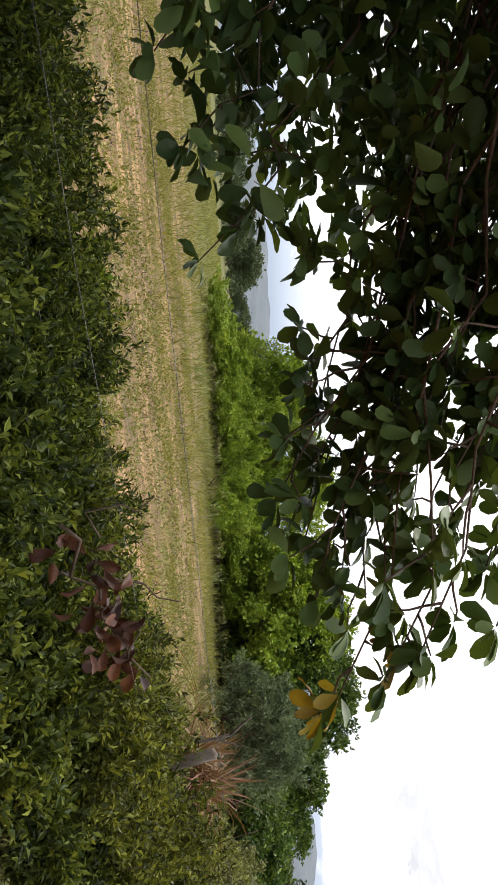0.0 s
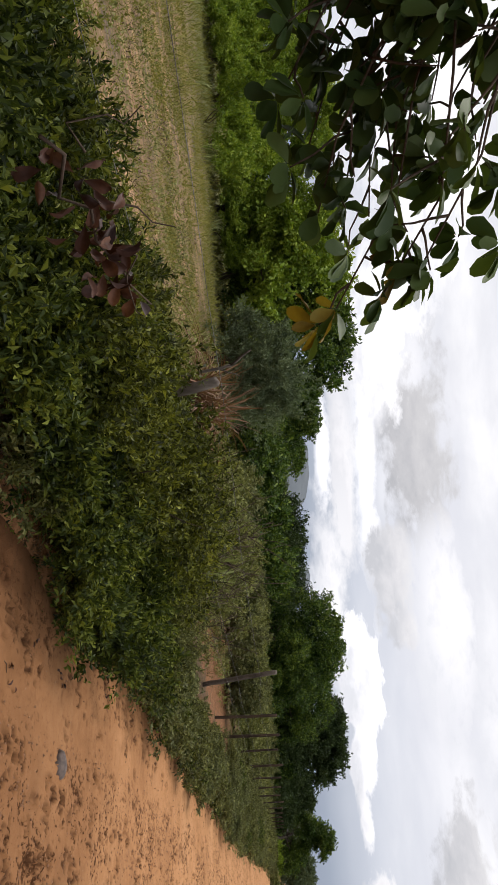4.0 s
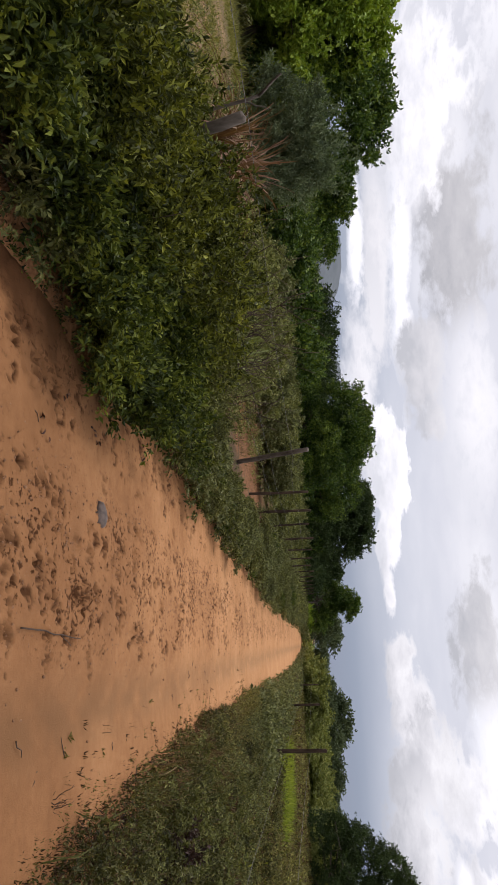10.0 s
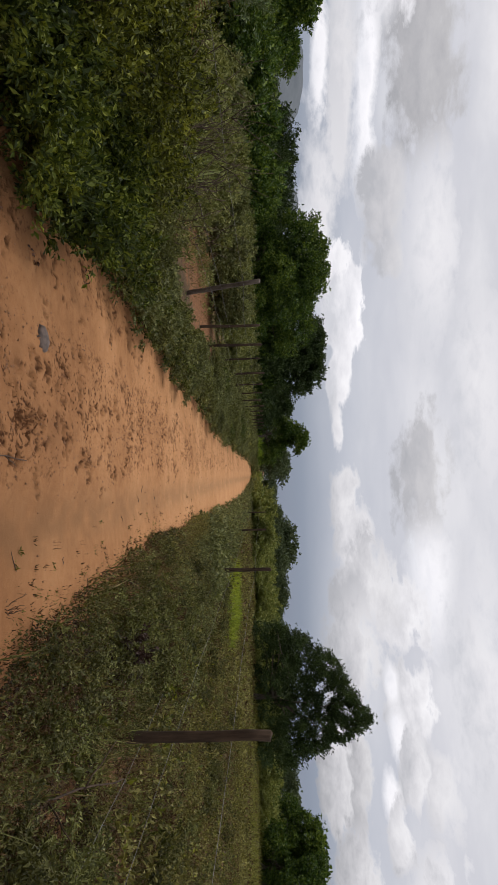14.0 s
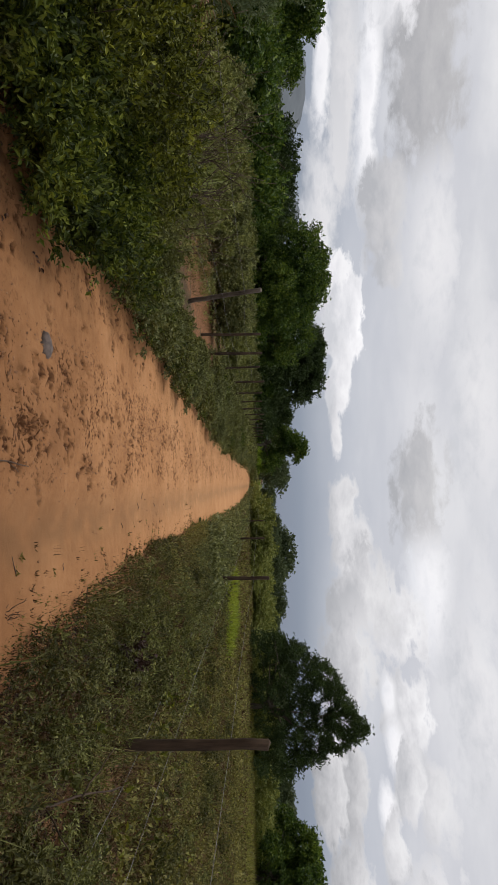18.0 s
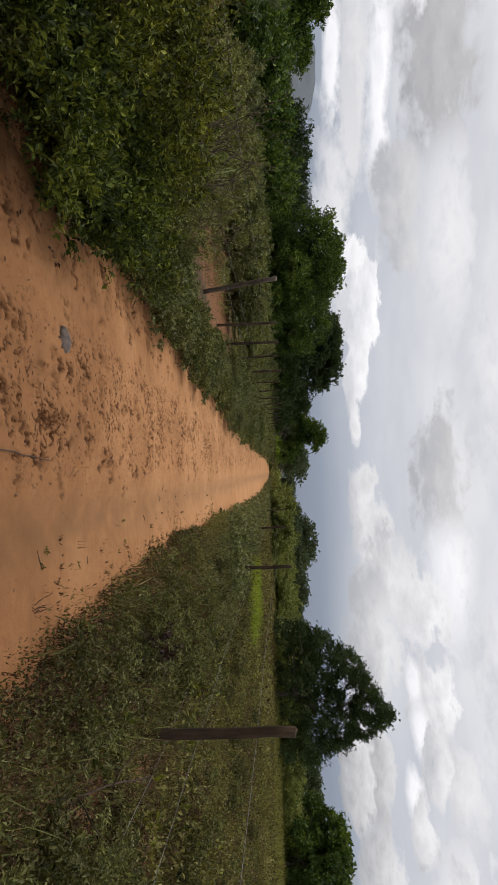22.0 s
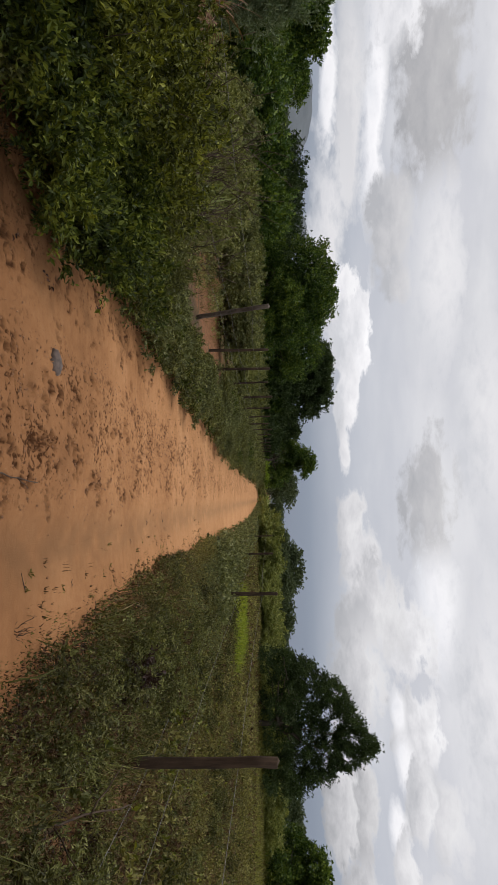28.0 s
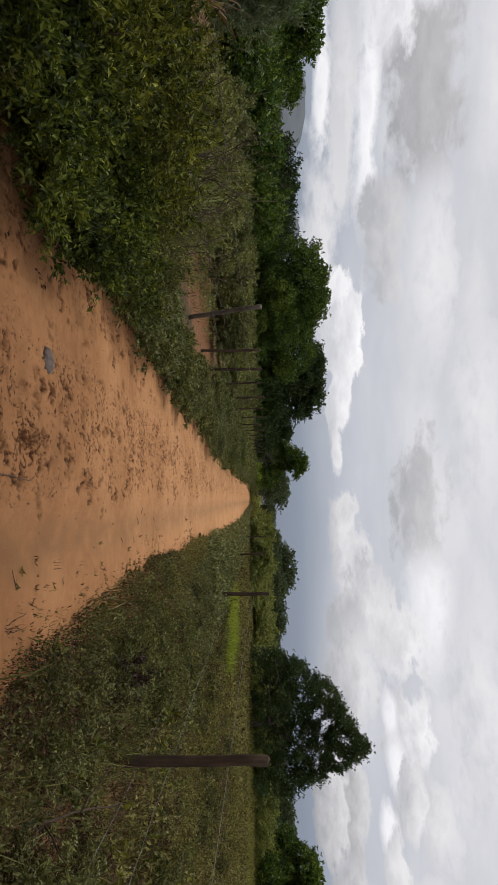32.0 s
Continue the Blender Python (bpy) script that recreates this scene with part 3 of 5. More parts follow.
def bush(name, at, size, tips, per, leaf, mat, label, group="", stems=9, kind="rhomb", ratio=0.5, lumps=7, name_leaf="foliage", hollow=0.55, category="bush", twig=TWIG, sprig=8):
    """A bush: stems from one base, and leaves on twig tips over several lumps."""
    e = plant(name, at, label, category, group)
    sx, sy, sz = size
    if lumps > 7:
        lumps = int(lumps * 2.4)
    lump = np.c_[rng.uniform(-0.68, 0.68, (lumps, 2)), rng.uniform(0.2, 0.78, lumps)]
    lump_r = rng.uniform(0.16, 0.34, lumps) if lumps > 7 else rng.uniform(0.28, 0.46, lumps)
    sprigs = max(1, tips // sprig)
    which = rng.integers(0, lumps, sprigs)
    way = ball(sprigs, -0.5)
    start = (lump[which] + way * lump_r[which][:, None] * rng.uniform(hollow, 0.98, (sprigs, 1))) * np.array([sx, sy, sz])
    way = unit(way + rng.normal(0, 0.45, way.shape) + [0, 0, 0.4])
    reach = leaf * 0.36 * rng.uniform(0.5, 1.5, (sprigs, 1, 1)) * np.arange(sprig)[None, :, None]
    p = (start[:, None] + way[:, None] * reach + rng.normal(0, leaf * 0.12, (sprigs, sprig, 3))).reshape(-1, 3)
    way = np.repeat(way, sprig, 0)
    keep = p[:, 2] > 0.01
    p, way = p[keep], way[keep]
    v, f = rosettes(p, way, per, leaf, kind=kind, ratio=ratio)
    for k in range(stems):
        target = lump[k % lumps] * np.array([sx, sy, sz]) * np.array([1.1, 1.1, rng.uniform(0.8, 1.3)])
        linked("stem", tube_mesh("stem", [bent((*rng.normal(0, 0.08 * sx, 2), -0.03), target, 0.009 * sz + 0.003, 0.002, 6, 0.05 * sz)], twig, 5), e)
    linked(name_leaf, mesh_of(name_leaf, v, f, mat), e)
    return e


def tree(name, at, height, radius, mat, label, leaf=0.2, tips=2600, per=7, lobes=16, low=0.12, flat=1.0, trunk=0.16, group="", open_crown=0.0, kind="rhomb", ratio=0.5, lobe=1.0, cone=False):
    """A spreading tree: a short trunk, limbs to each lobe of the crown, leaves in rosettes on the lobes."""
    e = plant(name, at, label, "tree", group)
    a = rng.uniform(0, 2 * np.pi, lobes) + np.arange(lobes) * 2.4
    zz = np.clip((np.arange(lobes) + 0.5) / lobes + rng.normal(0, 0.05, lobes), 0, 1)
    zz[-1] = 1.0
    rr = np.sqrt(np.clip(1 - (zz * 0.97) ** 2.4, 0.02, 1)) * rng.uniform(0.55, 0.82, lobes)
    centre = np.c_[np.cos(a) * rr * radius, np.sin(a) * rr * radius, height * (low + 0.12 + zz * (0.80 - low) * flat)]
    lobe_r = rng.uniform(0.32, 0.47, lobes) * radius * lobe
    lobe_z = np.minimum(lobe_r * rng.uniform(0.7, 0.95, lobes), np.maximum(height - centre[:, 2], 0.1 * height))
    tips, leaf = int(tips * 1.85), leaf * 0.78
    if cone:
        rr = np.sqrt(1.02 - zz ** 1.5) * np.sqrt(rng.uniform(0.0, 1.0, lobes))
        centre = np.c_[np.cos(a) * rr * radius, np.sin(a) * rr * radius, height * (0.16 + 0.76 * zz)]
        lobe_r, lobe_z = lobe_r * (1.15 - 0.6 * zz), lobe_r * (0.8 - 0.4 * zz)
    bunch = 14
    tips = tips // bunch * bunch
    which = np.repeat(rng.integers(0, lobes, tips // bunch), bunch)
    way = np.repeat(ball(tips // bunch, -0.6), bunch, 0)
    p = rng.normal(0, leaf * 1.25, (tips, 3)) * [1, 1, 0.7] + centre[which] + way * np.c_[lobe_r[which], lobe_r[which], np.maximum(lobe_z[which], 0.25 * lobe_r[which])] * np.repeat(rng.uniform(0.55, 1.06, (tips // bunch, 1)), bunch, 0)
    keep = p[:, 2] > height * low * 0.6
    if open_crown:
        keep &= rng.uniform(0, 1, tips) > open_crown * (p[:, 2] / height)
    p, way = p[keep], way[keep]
    v, f = rosettes(p, way, per, leaf, kind=kind, ratio=ratio)
    fork = np.array([0.1 * radius * rng.normal(), 0.1 * radius * rng.normal(), height * 0.28])
    linked("trunk", tube_mesh("trunk", [bent((0, 0, -0.2), fork, trunk, trunk * 0.75, 6, trunk * 0.25)], BARK, 9), e)
    for k in range(min(lobes, 9)):
        linked("limb", tube_mesh("limb", [bent(fork, centre[k], trunk * 0.45, 0.02, 7, 0.08 * radius)], BARK, 6), e)
    linked("crown", mesh_of("crown", v, f, mat), e)
    return e


def polar(az, d):
    x, y = -d * math.sin(radians(az)), d * math.cos(radians(az))
    return (x, y, float(ground_z(x, y)) if d < 90 else 0.0)


def grown(az, d, el):
    """The height of what reaches the elevation el at the distance d."""
    return 1.5 + d * math.tan(radians(el))


# trees round the fields
CASHEW = "rounded dark green broadleaf tree with a low spreading crown"
tree("broadleaf_tree", polar(63.5, 40), grown(0, 40, 5.2), 3.6, FRESH_LEAF, "bright green bushy tree behind the bare field", 0.22, 2600, 7, 15, 0.05)
tree("broadleaf_tree", polar(58.0, 38), grown(0, 38, 6.5), 3.9, FRESH_LEAF, "tall bright green tree behind the bare field", 0.22, 3200, 7, 18, 0.05)
tree("broadleaf_tree", polar(50.5, 31), grown(0, 31, 6.0), 3.0, FRESH_LEAF, CASHEW, 0.2, 2600, 7, 15, 0.05)
tree("broadleaf_tree", polar(45.5, 30), grown(0, 30, 7.1), 3.0, FRESH_LEAF, "glossy green tree with large rounded leaves", 0.22, 2600, 7, 15, 0.05, kind="oval")
tree("broadleaf_tree", polar(40.2, 31), grown(0, 31, 7.3), 3.0, TREE_LEAF, "large dark green tree with an uneven crown", 0.22, 3000, 7, 17, 0.05)
tree("broadleaf_tree", polar(35.4, 38), grown(0, 38, 4.5), 2.5, TREE_LEAF, "round green tree beside a grassy fallow", 0.2, 2600, 7, 14, 0.05)
tree("broadleaf_tree", polar(31.2, 40), grown(0, 40, 3.0), 2.7, TREE_LEAF, "low green tree at the fallow's edge", 0.2, 2200, 7, 13, 0.05)
for az, d, el in ((25.5, 66, 3.0), (23.0, 70, 2.9), (20.6, 72, 3.0)):
    tree("broadleaf_tree", polar(az, d), grown(0, d, el), 3.4, DULL_LEAF, "dull dark green tree with a feathery top", 0.26, 2200, 6, 30, 0.02, group="dull trees beyond the fallow", open_crown=0.5, lobe=0.6)
tree("broadleaf_tree", polar(16.4, 46), grown(0, 46, 5.1), 3.6, TREE_LEAF, CASHEW, 0.2, 5200, 7, 26, 0.02)
tree("broadleaf_tree", polar(12.7, 51), grown(0, 51, 3.9), 3.5, TREE_LEAF, CASHEW, 0.2, 2400, 7, 14, 0.02)
tree("broadleaf_tree", polar(14.4, 55), grown(0, 55, 3.9), 3.2, TREE_LEAF, CASHEW, 0.2, 2600, 7, 15, 0.02)
tree("broadleaf_tree", polar(9.6, 56), grown(0, 56, 4.8), 3.8, DULL_LEAF, "broad dull green tree behind the fence", 0.2, 6800, 7, 26, 0.02)
tree("broadleaf_tree", polar(5.8, 74), grown(0, 74, 2.2), 2.6, DULL_LEAF, "small dark tree far down the track", 0.26, 1400, 6, 12, 0.02)
tree("broadleaf_tree", polar(2.9, 76), grown(0, 76, 3.35), 2.4, TREE_LEAF, "small dome-shaped tree far down the track", 0.22, 2400, 7, 14, 0.02)
tree("broadleaf_tree", polar(-27.9, 56), grown(0, 56, 3.3), 3.6, TREE_LEAF, "wide dark green tree at the field's edge", 0.24, 3000, 7, 17, 0.02)
tree("broadleaf_tree", polar(-33.0, 58), grown(0, 58, 3.5), 3.6, TREE_LEAF, "wide dark green tree at the field's edge", 0.24, 2400, 7, 16, 0.02)


def ragged_tree(name, at, across, outline, mat, label, leaf, bunches):
    """A tree with an uneven, open crown: the outline gives its height from one side to the other."""
    e = plant(name, at, label, "tree")
    side, deep = np.array([across[0], across[1], 0.0]), np.array([-across[1], across[0], 0.0])
    us, tops = np.array(outline).T
    u = rng.uniform(us[0], us[-1], bunches * 4)
    top_ = np.interp(u, us, tops)
    keep = rng.uniform(0, tops.max(), len(u)) < top_
    u, top_ = u[keep][:bunches], top_[keep][:bunches]
    h = top_ * (0.06 + 0.94 * rng.uniform(0, 1, len(u)) ** 0.62)
    d = rng.normal(0, 0.22, len(u)) * (tops.max() - 0.55 * h)
    # sky shows between the upper branches
    gap = np.sin(u * 2.9 + 1.7 * np.sin(h * 1.3)) * np.sin(h * 2.6 + 1.1 * np.sin(u * 1.9))
    keep = (gap < 0.58) | (h < 0.55 * tops.max())
    c = u[keep, None] * side + d[keep, None] * deep + h[keep, None] * np.array([0, 0, 1.0])
    tips = np.repeat(c, 16, 0) + rng.normal(0, 0.17, (len(c) * 16, 3)) * [1, 1, 0.8]
    v, f = rosettes(tips, unit(tips - np.array([0, 0, 1.5])), 6, leaf, ratio=0.36)
    linked("trunk", tube_mesh("trunk", [bent((0, 0, -0.2), (0.2 * side).tolist()[:2] + [2.0], 0.2, 0.15, 6, 0.04)], BARK, 9), e)
    for k in range(16):
        q = c[(k * 53) % len(c)]
        linked("limb", tube_mesh("limb", [bent((*(0.2 * side)[:2], 1.6), q, 0.075, 0.015, 8, 0.16)], BARK, 6), e)
    linked("crown", mesh_of("crown", v, f, mat), e)
    return e


ragged_tree("broadleaf_tree", polar(-16.9, 50), (0.957, -0.29), ((-4.4, 2.6), (-3.9, 3.4), (-3.1, 4.4), (-2.4, 5.4), (-1.9, 5.9), (-0.9, 6.4), (-0.2, 6.7), (0.4, 7.2), (1.2, 7.9), (1.9, 7.6), (2.4, 6.6), (2.9, 5.6), (3.5, 4.0), (4.0, 3.4), (4.3, 2.4)), DULL_LEAF, "dark tree with a ragged open top in the field", 0.15, 860)

# undergrowth at the trees' feet
ur = np.random.default_rng(3)
under = bush("undergrowth_bush", polar(61, 33), (1.7, 1.7, 1.7), 1600, 5, 0.13, FRESH_LEAF, "green bush at the foot of the trees", "undergrowth", 4, lumps=9)
for az in (70, 67.5, 64.5, 58.5, 55.5, 53, 50, 47.5):
    d = ur.uniform(27, 34) if az < 56 else ur.uniform(32, 37)
    copy_thing(under, Matrix.Translation(polar(az + ur.uniform(-0.8, 0.8), d)) @ pose(0, 0, 0, 0, 0, ur.uniform(0, 360)) @ Matrix.Diagonal((*[ur.uniform(0.8, 1.3)] * 2, ur.uniform(0.7, 1.2), 1)))
for x, y in ((-7, 84), (-4.5, 82), (-2, 81), (0.5, 81), (2.5, 82), (5, 80), (-9, 76), (7.5, 82), (10, 84)):
    copy_thing(under, Matrix.Translation((x, y, -0.05)) @ pose(0, 0, 0, 0, 0, ur.uniform(0, 360)) @ Matrix.Diagonal((0.9, 0.9, ur.uniform(0.6, 0.9), 1)))
thicket = bush("undergrowth_bush", polar(14.5, 46), (1.8, 1.8, 2.2), 1900, 5, 0.16, TREE_LEAF, "dark green bush filling the feet of the trees", "dark undergrowth", 4, lumps=10)
for az in (*np.arange(8.0, 21.0, 1.1), *np.arange(24.0, 46.0, 2.2)):
    d = ur.uniform(47, 60) + (14 if az < 8 else 0) - (22 if az > 22 else 0)
    copy_thing(thicket, Matrix.Translation(polar(az + ur.uniform(-0.4, 0.4), d)) @ pose(0, 0, 0, 0, 0, ur.uniform(0, 360)) @ Matrix.Diagonal((*[ur.uniform(0.9, 1.2)] * 2, ur.uniform(0.8, 1.25), 1)))

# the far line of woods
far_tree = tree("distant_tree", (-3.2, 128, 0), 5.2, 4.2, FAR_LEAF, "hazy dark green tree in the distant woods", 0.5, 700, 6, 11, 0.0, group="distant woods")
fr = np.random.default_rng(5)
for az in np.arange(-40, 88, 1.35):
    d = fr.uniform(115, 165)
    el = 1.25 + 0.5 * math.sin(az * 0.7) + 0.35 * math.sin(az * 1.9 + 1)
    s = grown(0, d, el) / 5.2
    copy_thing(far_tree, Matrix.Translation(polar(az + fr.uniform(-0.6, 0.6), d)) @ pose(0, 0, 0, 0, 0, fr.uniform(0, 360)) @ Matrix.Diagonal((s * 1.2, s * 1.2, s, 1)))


# the hills on the horizon
def hills():
    az = np.radians(np.arange(-60, 130, 0.5))
    deg = np.degrees(az)
    el = 3.35 * np.exp(-((deg - 29.6) / 4.2) ** 4) + 2.9 * np.exp(-((deg - 21) / 3.2) ** 2) + 2.5 * np.exp(-((deg - 73) / 12.0) ** 4)
    el += 0.06 * np.sin(deg * 1.3) + 0.04 * np.sin(deg * 3.1) + 0.35
    rows, d = [], (1150, 1350, 1500, 1900)
    for k, part_ in enumerate((0.0, 0.6, 1.0, 0.0)):
        rows.append(np.c_[-d[k] * np.sin(az), d[k] * np.cos(az), d[min(k, 2)] * np.tan(np.radians(el)) * part_ - 2])
    v = np.concatenate(rows)
    m = len(az)
    i, j = np.meshgrid(np.arange(3), np.arange(m - 1), indexing="ij")
    f = np.stack([i * m + j, i * m + j + 1, (i + 1) * m + j + 1, (i + 1) * m + j], -1).reshape(-1, 4)
    return mesh_of("hill", v, f, HILL, True)


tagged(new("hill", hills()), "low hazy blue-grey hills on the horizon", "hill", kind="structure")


# ---- the hedge and verges ----
for y, x, h in ((-4.4, -2.75, 0.8), (-3.1, -2.7, 0.8), (-1.9, -2.65, 0.74), (-0.7, -2.6, 0.72), (0.5, -2.6, 0.68), (1.6, -2.8, 0.62), (2.7, -2.92, 0.62), (3.8, -2.6, 0.60), (4.9, -2.5, 0.60), (6.0, -2.5, 0.56), (4.4, -2.42, 0.48)):
    bush("hedge_bush", (x + 0.1, y, float(ground_z(x, y)) - 0.04), (0.86, 0.95, h), 4600, 3, 0.050, HEDGE_LEAF, "dense green leafy bush at the track's edge", "bushes along the track", 8, lumps=11, ratio=0.44, hollow=0.4)
for y, x, h in ((-2.8, -4.2, 0.85), (-1.9, -4.15, 0.72), (-1.1, -4.2, 0.80), (-0.5, -4.15, 0.80), (-0.1, -4.3, 0.78), (0.3, -4.2, 0.78), (0.9, -4.2, 0.70), (1.8, -3.9, 0.72), (2.6, -3.4, 0.84), (-1.5, -3.5, 0.60), (-0.5, -3.45, 0.58), (0.5, -3.5, 0.58), (1.5, -3.4, 0.60)):
    bush("hedge_bush", (x, y, float(ground_z(x, y)) - 0.02), (0.85, 1.0, h), 4600, 3, 0.044, HEDGE_LEAF, "loose green leafy bush behind the fence wires", "bushes by the fence", 8, lumps=13, ratio=0.40)
er = np.random.default_rng(17)
for y in np.arange(2.7, 12.0, 0.52):
    x = float(left_edge(y)) - 0.20 + er.uniform(-0.10, 0.10) - (0.25 if y < 3.5 else 0)
    bush("low_bush", (x, y, float(ground_z(x, y)) - 0.03), (0.44, 0.45, er.uniform(0.20, 0.38)), 460, 3, 0.042, VERGE_LEAF if int(y * 5) % 3 else HEDGE_LEAF, "low leafy growth hanging over the sandy bank", "low growth on the bank", 4, lumps=6, ratio=0.45)
for y, x, h in ((2.3, -3.2, 0.84), (2.9, -3.15, 0.98), (3.5, -3.1, 1.06), (4.2, -3.05, 1.10), (5.0, -3.0, 1.16), (5.7, -3.0, 1.10)):
    bush("olive_bush", (x, y, float(ground_z(x, y)) - 0.02), (0.85, 0.8, h), 4200, 3, 0.046, OLIVE_LEAF, "yellow-green small-leaved bush at the track's edge", "yellow-green bushes", 10, lumps=11, ratio=0.42)
for y, x, h in ((6.5, -3.0, 0.9), (7.3, -3.0, 0.78), (8.1, -3.05, 0.6)):
    bush("thin_bush", (x, y, float(ground_z(x, y)) - 0.02), (0.8, 0.8, h), 2600, 3, 0.040, VERGE_LEAF, "thin dull green bush at the track's edge", "thin bushes", 14, lumps=10, ratio=0.4, hollow=0.3)
verge_kinds = [bush("verge_bush", (-2.5, 8.3, 0.0), (0.55, 0.6, 0.46), 1700, 3, 0.041, VERGE_LEAF, "grey-green low bush on the track's verge", "low bushes on the verge", 3, lumps=8, hollow=0.3),
               bush("verge_bush", (-2.3, 9.6, 0.0), (0.6, 0.55, 0.40), 1700, 3, 0.041, GREY_LEAF, "pale grey-green low bush on the track's verge", "low bushes on the verge", 3, lumps=8, hollow=0.3),
               bush("verge_bush", (-2.35, 9.0, 0.0), (0.5, 0.5, 0.36), 1500, 3, 0.041, HEDGE_LEAF, "fresh green low bush on the track's verge", "low bushes on the verge", 3, lumps=7, hollow=0.3)]
vr = np.random.default_rng(41)
y, k = 6.6, 0
while y < 78:
    for off in (0.30, 0.85, 1.5, 2.1):
        if (off > 1.8 and 9 < y < 22) or (off > 1.2 and 9 < y < 18):
            continue
        k += 1
        yy = y + vr.uniform(-0.35, 0.35)
        x = float(left_edge(yy)) - off + vr.uniform(-0.15, 0.15)
        s = vr.uniform(0.75, 1.1) * (1 + 0.012 * max(0, yy - 16)) * (0.72 if off > 0.6 and 9 < y < 19 else 1.0)
        copy_thing(verge_kinds[int(vr.choice([0, 0, 1, 1, 2]))], Matrix.Translation((x, yy, float(ground_z(x, yy)) - 0.02)) @ pose(0, 0, 0, 0, 0, vr.uniform(0, 360)) @ Matrix.Diagonal((s * 1.1, s * 1.1 * (1 + 0.01 * yy), s * vr.uniform(0.75, 1.1), 1)))
    y += 0.62 + 0.018 * y

# shrubs in the fields
proto = [bush("field_shrub", (-5.6, 14.0, 0.05), (0.9, 0.9, 1.25), 1500, 5, 0.085, PALE_LEAF, "pale green leafy shrub in the fenced field", "field shrubs", 4, lumps=8),
         bush("field_shrub", (-6.0, 17.5, 0.05), (1.0, 0.9, 1.35), 1500, 5, 0.085, GREY_LEAF, "grey-green leafy shrub in the fenced field", "field shrubs", 4, lumps=8)]
fr = np.random.default_rng(11)
for k in range(260):
    y = 9 + 55 * fr.uniform() ** 1.6
    az = fr.uniform(5.5, 30)
    x = -y * math.tan(radians(az))
    if x > -4.6 or (y < 13 and x > -6.0) or (12 < y < 19.5 and x > -6.2 - 0.05 * y):
        continue
    s = fr.uniform(0.75, 1.05)
    copy_thing(proto[k % 2], Matrix.Translation((x, y, float(ground_z(x, y)) - 0.03)) @ pose(0, 0, 0, 0, 0, fr.uniform(0, 360)) @ Matrix.Diagonal((s * 1.2, s * 1.2, s, 1)))
far_proto = [bush("field_shrub", (10.0, 74.0, -0.03), (2.2, 2.2, 1.9), 1100, 5, 0.17, BAND_LEAF, "light green bush along the field's far edge", "bushes along the far edge", 4, lumps=9),
             bush("field_shrub", (13.0, 70.0, -0.03), (2.4, 2.2, 1.7), 1100, 5, 0.17, BAND_LEAF, "pale green bush along the field's far edge", "bushes along the far edge", 4, lumps=9)]
for k in range(110):
    az, d = -2.5 - 34 * (k + fr.uniform()) / 110, fr.uniform(56, 84)
    x, y, z = polar(az, d)
    s = fr.uniform(0.65, 1.15)
    copy_thing(far_proto[int(fr.integers(0, 2))], Matrix.Translation((x, y, -0.03)) @ pose(0, 0, 0, 0, 0, fr.uniform(0, 360)) @ Matrix.Diagonal((s * 1.2, s * 1.2, s, 1)))


# ---- fences ----
def post(name, parent, base, top, r, mat, sides=9):
    """A rough-hewn post with a slightly crooked line and a weathered top."""
    base, top = np.array(base, float), np.array(top, float)
    n_ = 9
    p = bent(base, top, r * 1.06, r * 0.92, n_, r * 0.10)
    p[:, 3] *= rng.uniform(0.93, 1.07, n_)
    p = np.vstack([p, p[-1] + [*(rng.normal(0, r * 0.1, 2)), r * 0.12, -p[-1, 3] * 0.45]])
    return linked(name, tube_mesh(name, [p], mat, sides), parent)


def wire(parent, pts):
    """A strand of wire, sagging between posts, with barbs."""
    paths = []
    for a, b in zip(pts[:-1], pts[1:]):
        paths.append(bent(a, b, 0.0022, 0.0022, 9, 0.004, 0.03))
    span = np.concatenate([p[:-1, :3] for p in paths])
    for q in span[:: max(1, len(span) // 90)]:
        d = rng.normal(0, 0.016, 3)
        paths.append(np.array([[*(q - d), 0.0015], [*(q + d), 0.0015]]))
    return linked("wire", tube_mesh("wire", paths, WIRE, 4), parent)


def fence(name, posts, heights, label, mat, r):
    e = plant(name, (0, 0, 0), label, "fence")
    tops = []
    for k, (x, y, lean_x, lean_y, h) in enumerate(posts):
        z = float(ground_z(x, y))
        post("post", e, (x, y, z - 0.3), (x + lean_x, y + lean_y, z + h), r * rng.uniform(0.85, 1.15) * (0.72 if y > 17 else 0.85), GREY_WOOD if abs(lean_y) > 0.4 else mat)
        tops.append((x, y, lean_x, lean_y, z, h))
    for hh in heights:
        wire(e, [(x + lx * hh / h + r, y + ly * hh / h, z + hh + 0.02 * rng.normal()) for x, y, lx, ly, z, h in tops])
    return e


